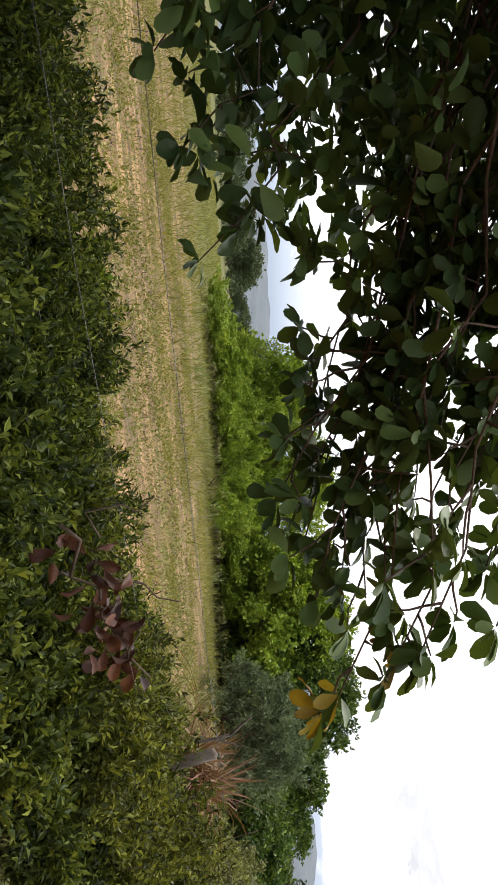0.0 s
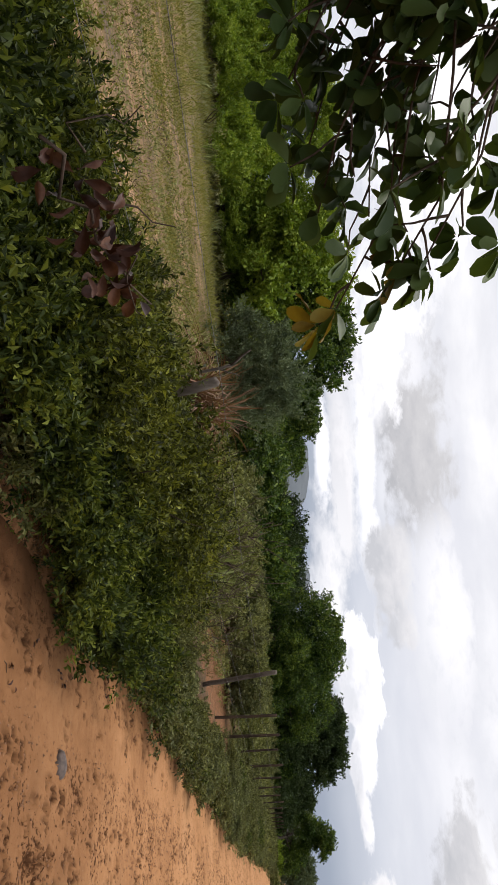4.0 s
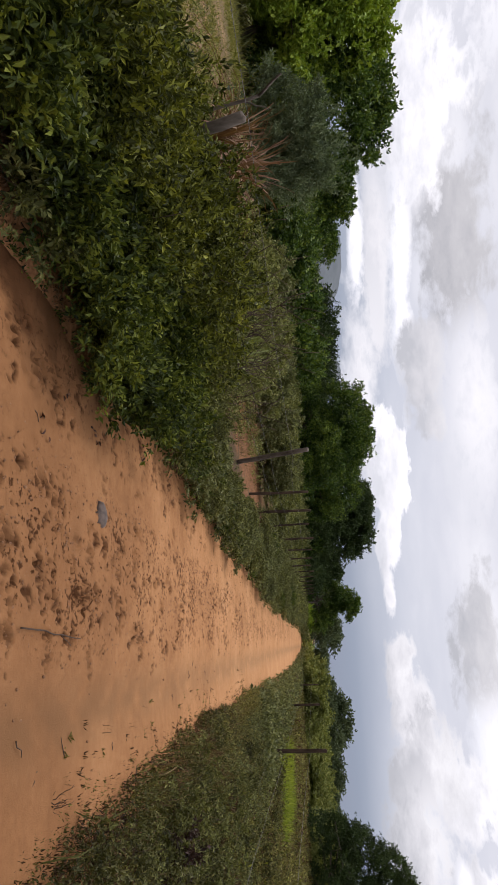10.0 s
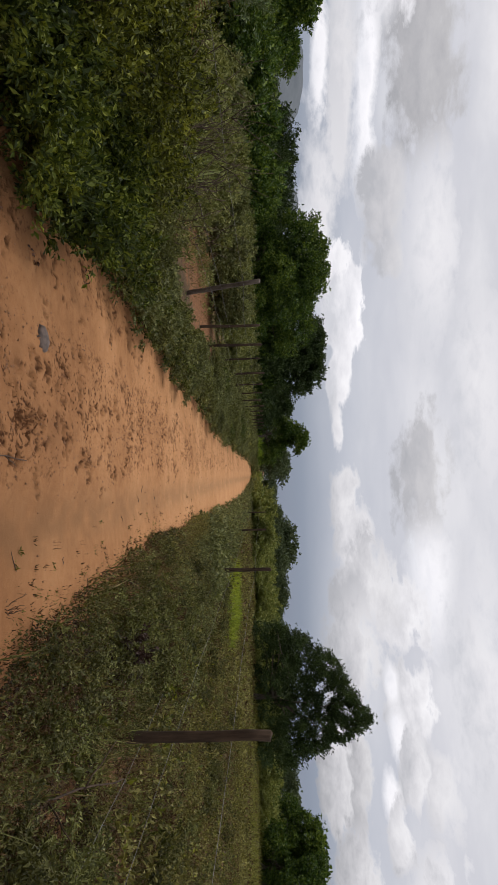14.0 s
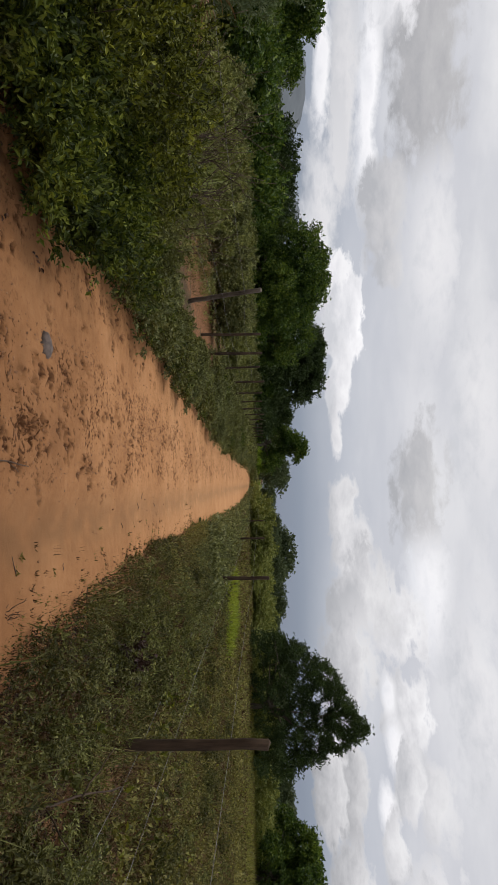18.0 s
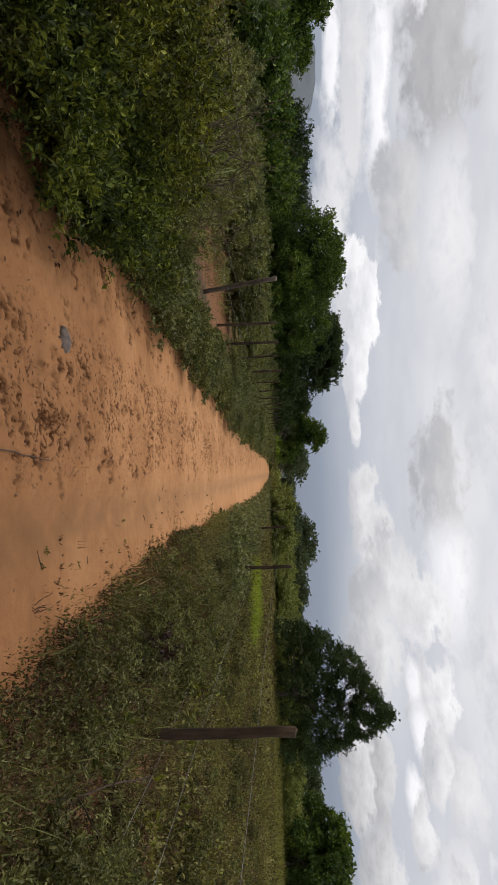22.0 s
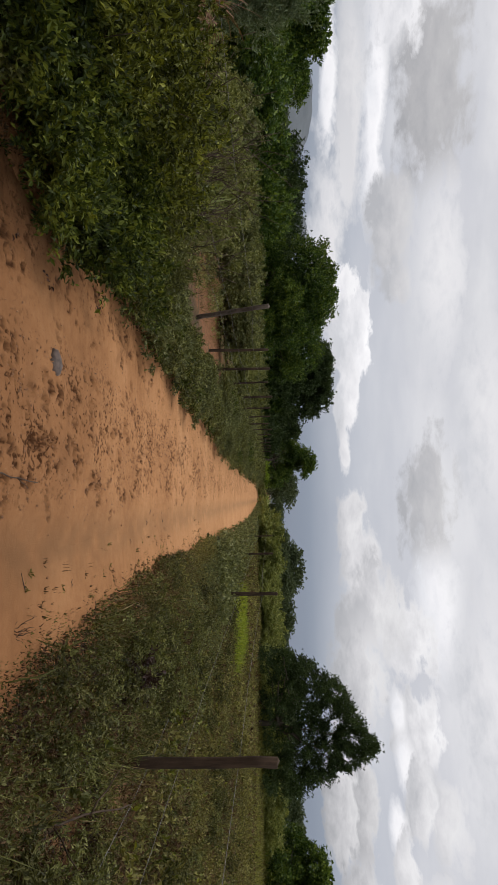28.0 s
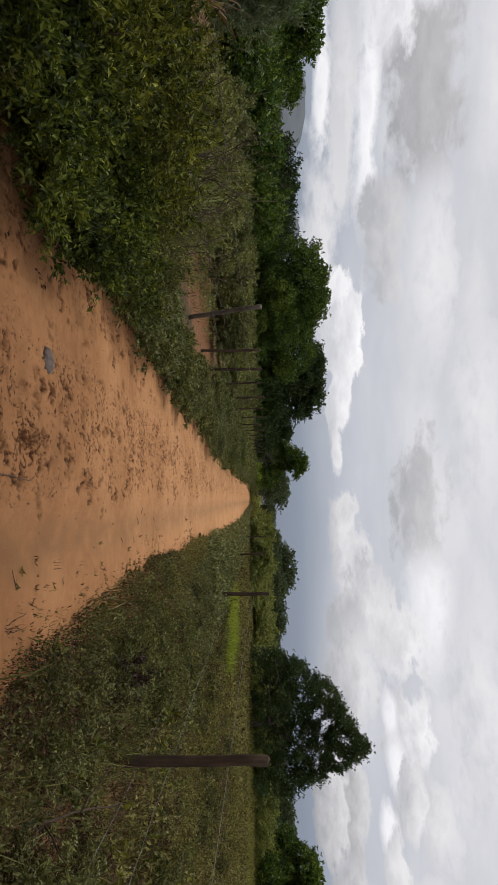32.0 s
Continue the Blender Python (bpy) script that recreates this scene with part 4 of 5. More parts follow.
left_posts = [(-3.65, -6.5, 0, 0, 1.45), (-3.65, -3.2, 0.02, 0, 1.45), (-3.68, 4.75, 0.02, -0.5, 1.12), (-3.65, 14.35, 0.02, -0.94, 1.46), (-3.65, 17.45, 0, 0.1, 1.46), (-3.65, 20.1, 0, 0.1, 1.47)]
left_posts += [(-3.65 - 0.01 * k, 22.7 + 3.3 * k, 0, 0.04 * ((k * 7) % 5 - 2), 1.42 + 0.03 * ((k * 3) % 4)) for k in range(12)]
fence("wire_fence", left_posts, (1.14, 0.74, 0.54), "weathered wooden posts with three wires along the bushes", POST_WOOD, 0.052)
right_posts = [(2.42, -5.0, 0, 0, 1.45), (2.4, 0.6, 0, 0, 1.45), (2.4, 6.75, 0.0, -0.04, 1.49), (2.4, 18.3, 0.02, 0.0, 1.56), (2.4, 31, 0, 0, 1.5), (2.4, 45, 0, 0, 1.5), (2.4, 60, 0, 0, 1.5)]
fence("wire_fence", right_posts, (1.15, 0.62, 0.28), "dark wooden posts with three thin wires beside the field", POST_WOOD, 0.064)


# ---- grass and weeds ----
def patch(name, mat, xy, height, label, width=0.05, lean=0.35, category="grass", kind="blade"):
    on_sand = (xy[:, 0] > left_edge(xy[:, 1]) - 0.02) & (xy[:, 0] < right_edge(xy[:, 1]) + 0.02)
    z = np.where(on_sand, -0.03, ground_z(xy[:, 0], xy[:, 1]))
    c = np.c_[xy, z - 0.01]
    d = unit(np.c_[rng.normal(0, lean, (len(xy), 2)), np.ones(len(xy))])
    s = unit(rng.normal(0, 1, (len(xy), 3)))
    L = height * rng.uniform(0.5, 1.25, len(xy))
    v, f = leaf_arrays(c, d, s, L, L * width * rng.uniform(0.7, 1.3, len(xy)), kind, 0.2)
    return tagged(new(name, mesh_of(name, v, f, mat)), label, category, kind="stuff")


def clumped(n_, x0, x1, y0, y1, clumps, spread, power=1.0):
    k = rng.uniform(0, 1, (clumps, 2))
    k = np.c_[x0 + (x1 - x0) * k[:, 0], y0 + (y1 - y0) * k[:, 1] ** power]
    p = k[rng.integers(0, clumps, n_)] + rng.normal(0, spread, (n_, 2))
    return p[(p[:, 0] > min(x0, x1)) & (p[:, 0] < max(x0, x1))]


def scattered(n_, x0, x1, y0, y1, power=1.0, grain=1.6, most=0.35):
    """Places that follow drifts of growth, with bare gaps between them."""
    p = np.c_[rng.uniform(x0, x1, n_), y0 + (y1 - y0) * rng.uniform(0, 1, n_) ** power]
    f_ = np.sin(p[:, 0] * grain * 1.7 + 2 * np.sin(p[:, 1] * grain * 0.6)) * np.sin(p[:, 1] * grain + 1.4 * np.sin(p[:, 0] * grain * 0.9 + 1)) + 0.5 * np.sin(p[:, 0] * grain * 4.1 + p[:, 1] * grain * 2.3) * np.sin(p[:, 1] * grain * 3.7)
    return p[rng.uniform(-0.4, 0.6, n_) < f_ + most]


far_grass = np.c_[-14 - 66 * rng.uniform(0, 1, 80000) ** 1.3, rng.uniform(-16, 36, 80000)]
patch("meadow_grass", GRASS, far_grass[rng.uniform(0, 1, 80000) < np.clip((-far_grass[:, 0] - 13) / 9, 0.1, 1)], 0.32, "yellow-green meadow grass beyond the bare strip", 0.07, 0.6)
patch("field_grass", GRASS, clumped(76000, -20, -4.6, -8, 18, 520, 0.36), 0.11, "sparse yellow-green tufts on bare sandy soil", 0.07, 0.9)
patch("field_straw", DRY_GRASS, clumped(12000, -18, -4.0, -8, 16, 300, 0.3), 0.10, "flattened straw and dead stalks on the bare field", 0.05, 1.6)
patch("fallow_grass", PALE_LEAF, clumped(3600, -8, -4.5, 8.6, 11.4, 130, 0.16), 0.75, "tall grey-green grass in the fallow", 0.022, 0.6)
tall = np.c_[-rng.uniform(20, 25, 9000), rng.uniform(8, 22, 9000)]
patch("tall_grass", BLADE_LEAF, tall[rng.uniform(0, 1, 9000) < np.sin(tall[:, 1] * 2.1) * np.sin(tall[:, 0] * 1.7 + 1) - 0.5], 0.6, "tall pale green grass in front of the trees", 0.05, 0.4)
patch("field_straw", TWIG, clumped(9000, -16, -4.0, -6, 16, 160, 0.22), 0.11, "dark dead stalks on the bare field", 0.08, 1.4)


def weeds(name, mat, xy, height, leaf, per, label, category="weeds", kind="rhomb", ratio=0.5):
    """Low herbs: leaves on short upright stalks."""
    n_ = len(xy)
    z = ground_z(xy[:, 0], xy[:, 1])
    h = height * rng.uniform(0.15, 1.0, n_) ** 1.2
    tips = np.c_[xy, z + h]
    v, f = rosettes(tips, unit(rng.normal(0, 0.5, (n_, 3)) + [0, 0, 1]), per, leaf, 0.9, kind, ratio)
    return tagged(new(name, mesh_of(name, v, f, mat)), label, category, kind="stuff")


def outside(p, margin=0.0):
    bare = np.zeros(len(p), bool)
    for bx, by, ra, rb in ((2.75, 6.6, 0.42, 0.8), (3.45, 6.8, 0.35, 0.5), (2.3, 5.0, 0.22, 0.5), (3.35, 6.2, 0.3, 0.6), (3.2, 8.2, 0.3, 0.5), (4.3, 7.6, 0.4, 0.5), (1.5, 6.4, 0.2, 0.4)):
        bare |= ((p[:, 0] - bx) / ra) ** 2 + ((p[:, 1] - by) / rb) ** 2 < rng.uniform(0.0, 1.4, len(p))
    p = p[~bare]
    fringe = 0.5 * rng.uniform(0, 1, len(p)) ** 1.3 * np.clip((9 - p[:, 1]) / 4, 0, 1)
    return p[(p[:, 0] > right_edge(p[:, 1]) + margin + fringe) | ((p[:, 0] < left_edge(p[:, 1]) - margin) & (p[:, 0] < 0))]


def sprouting(n_, each, y0, y1, side, depth, spread=0.035):
    """Tufts that thin out from the verge over the sand."""
    c = creeping(n_, y0, y1, side, depth)
    return np.repeat(c, each, 0) + rng.normal(0, spread, (n_ * each, 2))


def creeping(n_, y0, y1, side, depth):
    """Places that thin out from the verge over the sand."""
    y = rng.uniform(y0, y1, n_)
    d = depth * rng.exponential(0.4, n_) * (0.6 + 0.6 * np.sin(y * 2.3) * np.sin(y * 0.9 + 1) + 0.4)
    x = right_edge(y) - d + rng.uniform(-0.02, 0.55, n_) if side > 0 else left_edge(y) + d - 0.1
    return np.c_[x, y]


weeds("verge_weeds", WEED_LEAF, outside(scattered(64000, 0.75, 5.0, 2.0, 12, 1.5, 1.9, 0.3)), 0.22, 0.030, 4, "dull green weeds on the grassy verge", ratio=0.42)
weeds("verge_weeds", VERGE_LEAF, outside(scattered(15000, 0.8, 4.5, 4.6, 12, 1.2, 2.4, -0.1)), 0.25, 0.032, 4, "grey-green weeds on the grassy verge", ratio=0.42)
weeds("verge_weeds", FIELD_LEAF, outside(scattered(16000, 0.9, 5.0, 5.0, 12, 1.2, 2.9, -0.15)), 0.24, 0.030, 4, "yellow-green weeds on the grassy verge", ratio=0.42)
weeds("verge_weeds", FIELD_LEAF, outside(scattered(34000, 0.75, 6.0, 9.0, 22, 1.1, 1.4, 0.25)), 0.28, 0.042, 4, "dull green weeds further along the verge", ratio=0.42)
weeds("brown_weeds", DRY_WEED, outside(scattered(42000, 0.75, 5.0, 2.0, 12, 1.5, 1.6, 0.25)), 0.20, 0.028, 4, "withered brown weeds among the green", ratio=0.32)
weeds("brown_weeds", DRY_WEED, outside(scattered(52000, 2.5, 16.0, 6.0, 30, 1.2, 1.0, 0.25)), 0.28, 0.05, 3, "withered brown weeds in the fenced field", ratio=0.32)
weeds("brown_weeds", PURPLE_LEAF, outside(scattered(9000, 1.05, 3.2, 2.6, 5.6, 1.0, 2.2, 0.2)), 0.16, 0.026, 3, "dark reddish-brown withered weeds close to the track", ratio=0.36)
weeds("bank_weeds", DRY_WEED, outside(scattered(9000, -2.8, -1.9, 0.0, 10, 1.0, 3.0, 0.2)), 0.07, 0.03, 3, "brown leaf litter along the sandy bank", ratio=0.4)
weeds("verge_weeds", GREY_LEAF, outside(np.c_[rng.uniform(-1.2, 2.8, 16000), 16 + 64 * rng.uniform(0, 1, 16000) ** 1.5]), 0.45, 0.10, 3, "grey-green weeds along the far verge")
weeds("field_weeds", FIELD_LEAF, outside(scattered(60000, 2.5, 20.0, 5.5, 34, 1.2, 0.9, 0.3)), 0.36, 0.06, 3, "green-brown weeds covering the fenced field")
weeds("field_weeds", OLIVE_LEAF, outside(scattered(9000, 2.5, 20.0, 5.0, 34, 1.2, 0.7, 0.0)), 0.38, 0.07, 3, "yellowish weeds covering the fenced field")
weeds("field_weeds", WEED_LEAF, outside(scattered(14000, 2.5, 20.0, 5.0, 30, 1.2, 1.3, 0.0)), 0.30, 0.06, 3, "dark green weeds in the fenced field")
weeds("verge_weeds", GREY_LEAF, outside(scattered(9000, 1.2, 3.4, 10.5, 21, 1.0, 1.4, 0.2)), 0.34, 0.045, 4, "grey-green weeds by the field fence", ratio=0.42)
weeds("field_weeds", DRY_WEED, clumped(9000, 1.5, 40.0, 28.0, 62, 900, 0.8, 1.1), 0.35, 0.13, 3, "brown growth across the far field")
weeds("field_weeds", FIELD_LEAF, clumped(28000, 1.5, 40.0, 24.0, 62, 1100, 0.7, 1.1), 0.38, 0.13, 3, "dull green growth across the far field")
patch("yellow_grass", GRASS, clumped(9000, 14, 34, 34, 52, 500, 0.6), 0.6, "yellow-green grass at the far side of the field", 0.05)
patch("verge_grass", DRY_GRASS, outside(clumped(7000, 0.8, 8.0, 2.0, 26, 420, 0.16, 1.4)), 0.34, "dry straw-coloured grass among the weeds", 0.03)
patch("verge_grass", VERGE_LEAF, outside(clumped(6000, 0.75, 6.0, 2.0, 20, 420, 0.12, 1.3)), 0.32, "thin green grass among the weeds", 0.03)
patch("lime_grass", LIME_GRASS, clumped(7000, 3.3, 5.4, 22, 28, 90, 0.22), 0.5, "bright lime-green grass in a low patch", 0.06)
patch("edge_weeds", HEDGE_LEAF, sprouting(160, 7, 2.4, 10.0, -1, 0.14, 0.018), 0.040, "small green weeds creeping onto the sand", 0.3, 0.7, "weeds", "rhomb")
patch("edge_weeds", VERGE_LEAF, sprouting(420, 7, 2.0, 22.0, 1, 0.13, 0.016), 0.042, "small grey-green weeds creeping onto the sand", 0.28, 0.6, "weeds", "rhomb")
patch("edge_weeds", FIELD_LEAF, sprouting(420, 7, 2.4, 10.0, 1, 0.2, 0.016), 0.045, "sparse dull weeds on the sandy edge", 0.26, 0.6, "weeds", "rhomb")
patch("edge_weeds", DRY_WEED, sprouting(900, 6, 2.4, 16.0, 1, 0.2, 0.014), 0.050, "brown sprigs creeping onto the sand", 0.14, 0.5, "weeds", "rhomb")
patch("edge_stubs", DRY_WEED, sprouting(420, 5, 2.4, 16.0, 1, 0.2, 0.012), 0.065, "short dark stalks standing at the edge of the sand", 0.035, 0.35)
patch("edge_grass", DRY_GRASS, sprouting(300, 6, 2.0, 18.0, 1, 0.18, 0.012), 0.06, "short dry stalks at the edge of the sand", 0.03)
weeds("field_herbs", PALE_LEAF, clumped(2200, -9.5, -4.0, 11.5, 20.5, 70, 0.22), 0.24, 0.06, 3, "pale herbs at the edge of the bare red patch")
patch("field_straw", DRY_GRASS, clumped(1500, -8.0, -4.0, 11.5, 20.5, 60, 0.15), 0.22, "brown tufts on the bare red patch", 0.03, 0.6)
weeds("field_herbs", GRASS, clumped(16000, -19, -5.2, -8, 18, 300, 0.36), 0.09, 0.05, 3, "small yellow-green herbs on the bare field")
weeds("field_herbs", PALE_LEAF, clumped(6000, -12, -4.2, -8, 12, 240, 0.3), 0.10, 0.05, 3, "small dark green herbs on the bare field")
weeds("verge_weeds", VERGE_LEAF, outside(np.c_[rng.uniform(-6.5, -1.3, 7000), 38 + 44 * rng.uniform(0, 1, 7000)]), 0.7, 0.14, 3, "grey-green growth along the far verge")
weeds("verge_weeds", VERGE_LEAF, np.c_[rng.uniform(-3, 3, 2500), rng.uniform(78.5, 86, 2500)], 0.8, 0.2, 3, "grey-green growth where the track bends away")


# ---- the tree that hangs over the track's edge ----
def leaf_shape(name, length, width, mat, droop=0.12, fold=0.10, wave=0.0, notch=0.0):
    """One obovate leaf along +y: five cross rows over a raised margin, with a sunken midrib and a short stalk."""
    rows = [(0.0, 0.03, 0.0), (0.12, 0.16, 0.0), (0.35, 0.62, 0.0), (0.62, 0.98, 0.0), (0.82, 0.92, 0.0), (0.95, 0.52, 0.0), (1.0, 0.05, 0.0)]
    v, f = [], []
    for k, (t, ww, _) in enumerate(rows):
        y = t * length
        z = -droop * length * t * t
        for s in (-1.0, -0.5, 0.0, 0.5, 1.0):
            cut = 1 - notch * (k % 2) * (s > 0)
            v.append((s * ww * width * 0.5 * cut, y, z + abs(s) * fold * width * ww + wave * width * math.sin(k * 2.1 + s)))
    for k in range(len(rows) - 1):
        for s in range(4):
            a = k * 5 + s
            f.append((a, a + 1, a + 6, a + 5))
    me = bpy.data.meshes.new(name)
    me.from_pydata(v, [], f)
    me.materials.append(mat)
    me.polygons.foreach_set("use_smooth", np.ones(len(me.polygons), bool))
    me.update()
    return me


def facing(at, way, normal, roll_=0.0):
    y = Vector(way).normalized()
    x = y.cross(Vector(normal)).normalized()
    z = x.cross(y)
    return Matrix(((x.x, y.x, z.x, at[0]), (x.y, y.y, z.y, at[1]), (x.z, y.z, z.z, at[2]), (0, 0, 0, 1)))


tr = np.random.default_rng(33)
LEAVES = [leaf_shape("leaf", 0.104 * s, 0.060 * s * q, BROAD_LEAF_SINGLE, d, fo, wv, nt) for s, q, d, fo, wv, nt in
          ((1.0, 1.0, 0.12, 0.10, 0.03, 0.0), (1.15, 0.95, 0.2, 0.14, 0.05, 0.12), (0.85, 1.05, 0.05, 0.08, 0.03, 0.0), (0.95, 0.85, 0.28, 0.16, 0.06, 0.0), (0.7, 1.0, 0.1, 0.1, 0.03, 0.2))]
OLD_LEAVES = [leaf_shape("leaf", 0.105 * s, 0.046 * s, OLD_LEAF, d, 0.12, 0.05) for s, d in ((1.0, 0.2), (1.15, 0.1), (0.8, 0.35))]

cashew = plant("overhanging_tree", (-4.35, -2.7, 0.05), "dark broadleaf tree with large rounded leaves over the track's edge", "tree")
base = Vector(cashew.location)


def local(p):
    return tuple(float(a) - float(b) for a, b in zip(p, base))


fork = np.array((-4.1, -2.2, 1.5))
linked("trunk", tube_mesh("trunk", [bent(local((-4.35, -2.7, -0.2)), local(fork), 0.17, 0.13, 8, 0.03)], BARK, 11), cashew)
crotch = [np.array(p) for p in ((-3.65, -1.35, 2.35), (-3.9, -1.5, 2.9), (-3.2, -1.7, 3.1), (-4.9, -1.6, 2.6), (-4.4, -3.4, 2.9))]
for p in crotch:
    linked("limb", tube_mesh("limb", [bent(local(fork), local(p), 0.085, 0.045, 8, 0.05)], BARK, 8), cashew)

# branch: the crotch it leaves, its tip, its leaf clusters, how far back along it they reach
BRANCHES = [(0, (-3.06, -0.36, 1.28), 7, 0.6), (0, (-3.16, -0.03, 1.34), 7, 0.6), (0, (-3.08, 0.37, 1.38), 8, 0.5), (1, (-2.72, 0.29, 2.08), 9, 0.6), (1, (-2.46, 0.95, 1.76), 12, 0.36),
            (1, (-2.38, 1.04, 1.62), 12, 0.36), (1, (-2.07, 1.24, 1.73), 12, 0.36), (1, (-1.8, 1.4, 1.77), 3, 0.04), (1, (-1.80, 1.36, 1.91), 6, 0.18), (2, (-1.83, 1.29, 2.02), 10, 0.36),
            (2, (-1.98, 1.33, 2.32), 2, 0.04), (2, (-2.08, 1.12, 2.15), 13, 0.36), (2, (-2.26, 1.02, 2.25), 13, 0.45), (1, (-2.3, 1.09, 1.93), 13, 0.36), (2, (-2.46, 0.82, 2.38), 13, 0.5),
            (1, (-2.5, 0.88, 2.16), 13, 0.45), (2, (-2.75, 0.52, 2.45), 13, 0.5), (2, (-2.15, 0.95, 2.45), 13, 0.5), (1, (-2.55, 0.75, 1.95), 12, 0.36), (1, (-2.74, 0.6, 2.09), 12, 0.36),
            (2, (-2.58, 0.75, 2.38), 12, 0.36), (1, (-2.65, 0.79, 2.07), 12, 0.36), (2, (-2.41, 1.03, 2.36), 12, 0.36), (2, (-2.21, 1.29, 2.35), 12, 0.36), (1, (-2.26, 1.32, 2.14), 12, 0.36),
            (1, (-2.38, 1.24, 1.95), 12, 0.36), (2, (-2.7, 0.47, 2.38), 12, 0.36), (1, (-2.23, 1.41, 1.93), 12, 0.36), (2, (-2.77, 0.37, 2.29), 12, 0.36), (2, (-2.48, 0.91, 2.39), 12, 0.36),
            (1, (-2.62, 0.98, 1.72), 10, 0.3), (1, (-2.35, 1.2, 1.72), 10, 0.3), (1, (-2.2, 1.3, 1.83), 11, 0.3), (1, (-2.0, 1.3, 1.95), 10, 0.3), (1, (-2.75, 0.85, 1.82), 9, 0.3)]
singles = 0
rest_c, rest_d, rest_s, rest_l = [], [], [], []
for k, (start, tip, clusters, reach) in enumerate(BRANCHES):
    path = bent(crotch[start], tip, 0.011, 0.003, 12, 0.045, -0.12 + 0.14 * tr.uniform(), tr)
    twigs = [np.c_[path[:, :3] - np.array(base), path[:, 3]]]
    made = []
    for c_ in range(clusters):
        u = 1 - reach * c_ / max(1, clusters - 1) * (0.8 + 0.4 * tr.uniform()) if c_ else 1.0
        at = np.array([np.interp(u, np.linspace(0, 1, 12), path[:, i]) for i in range(3)])
        end = at if c_ == 0 else at + tr.normal(0, 0.085, 3) + [0.03, 0.03, 0.0]
        if c_:
            twigs.append(bent(at - np.array(base), end - np.array(base), 0.005, 0.0025, 4, 0.008, 0.0, tr))
        for q in range(7):
            turn = q * 0.9 + tr.uniform(0, 0.8)
            ahead = unit(np.array(tip) - path[-4, :3])
            way = unit(np.array([math.cos(turn), math.sin(turn), tr.uniform(-0.75, 0.35)]) + ahead * 0.5 + tr.normal(0, 0.2, 3))
            nrm = unit(np.array([0, 0, 1.0]) + tr.normal(0, 0.45, 3))
            made.append((end + way * 0.012, way, nrm))
    wood = linked("branch", tube_mesh("branch", twigs, TWIG, 6), cashew)
    for at, way, nrm in made:
        old = k == 7
        if old or (singles < 280 and k not in (0, 1, 3, 11, 12, 14, 15, 16)):
            me = (OLD_LEAVES if old and tr.uniform() < 0.65 else LEAVES)[int(tr.integers(0, 3 if old else 5))]
            ob = new("leaf", me)
            ob.parent = wood
            ob.matrix_basis = facing(local(at), way, nrm)
            if me in OLD_LEAVES:
                tagged(ob, "yellowing old leaf")
            singles += 1
        else:
            rest_c.append(at), rest_d.append(way), rest_s.append(nrm), rest_l.append(0.110 * tr.uniform(0.7, 1.2))

# the dense inside of the crown
inside = np.c_[tr.uniform(-4.9, -2.75, 2150), tr.uniform(-3.4, 0.36, 2150), tr.uniform(1.36, 4.0, 2150)]
low_line = 1.36 + 0.35 * np.clip((inside[:, 1] - 0.1) / 0.3, 0, 1) + 0.25 * np.clip((-3.3 - inside[:, 0]) / 1.2, 0, 1) + 0.08 * np.sin(inside[:, 1] * 9)
round_ = ((inside[:, 0] + 3.7) / 1.35) ** 2 + ((inside[:, 1] + 1.4) / 2.0) ** 2 + (np.maximum(inside[:, 2] - 2.2, 0) / 1.7) ** 2
inside = inside[(inside[:, 2] > low_line) & (round_ < 1.15)]
for p in inside:
    for q in range(7):
        way = unit(tr.normal(0, 1, 3) * [1, 1, 0.6])
        rest_c.append(p + way * 0.02 + tr.normal(0, 0.03, 3)), rest_d.append(way), rest_s.append(unit(np.array([0, 0, 1.0]) + tr.normal(0, 0.5, 3))), rest_l.append(0.13 * tr.uniform(0.7, 1.2))
# upper crown out of view, added and spread wide to shade the hedge
top = np.c_[tr.uniform(-5.9, -1.5, 900), tr.uniform(-4.6, 1.2, 900), tr.uniform(3.1, 4.9, 900)]
for p in top[((top[:, 0] + 3.7) / 2.2) ** 2 + ((top[:, 1] + 1.7) / 2.9) ** 2 + ((top[:, 2] - 3.0) / 1.8) ** 2 < 1]:
    for q in range(7):
        way = unit(tr.normal(0, 1, 3) * [1, 1, 0.6])
        rest_c.append(p + way * 0.02 + tr.normal(0, 0.03, 3)), rest_d.append(way), rest_s.append(unit(np.array([0, 0, 1.0]) + tr.normal(0, 0.5, 3))), rest_l.append(0.15 * tr.uniform(0.7, 1.2))
rest_l = np.array(rest_l)
v, f = leaf_arrays(np.array(rest_c) - np.array(base), np.array(rest_d), np.array(rest_s), rest_l, rest_l * 0.58, "oval", 0.15)
tagged(linked("crown", mesh_of("crown", v, f, BROAD_LEAF, True), cashew), kind="stuff")
spray = [bent(crotch[k % 5] - np.array(base), inside[(k * 37) % len(inside)] - np.array(base), 0.018, 0.004, 8, 0.05, -0.05, tr) for k in range(60)]
for k in range(0, 60, 12):
    linked("branch", tube_mesh("branch", spray[k : k + 12], TWIG, 5), cashew)

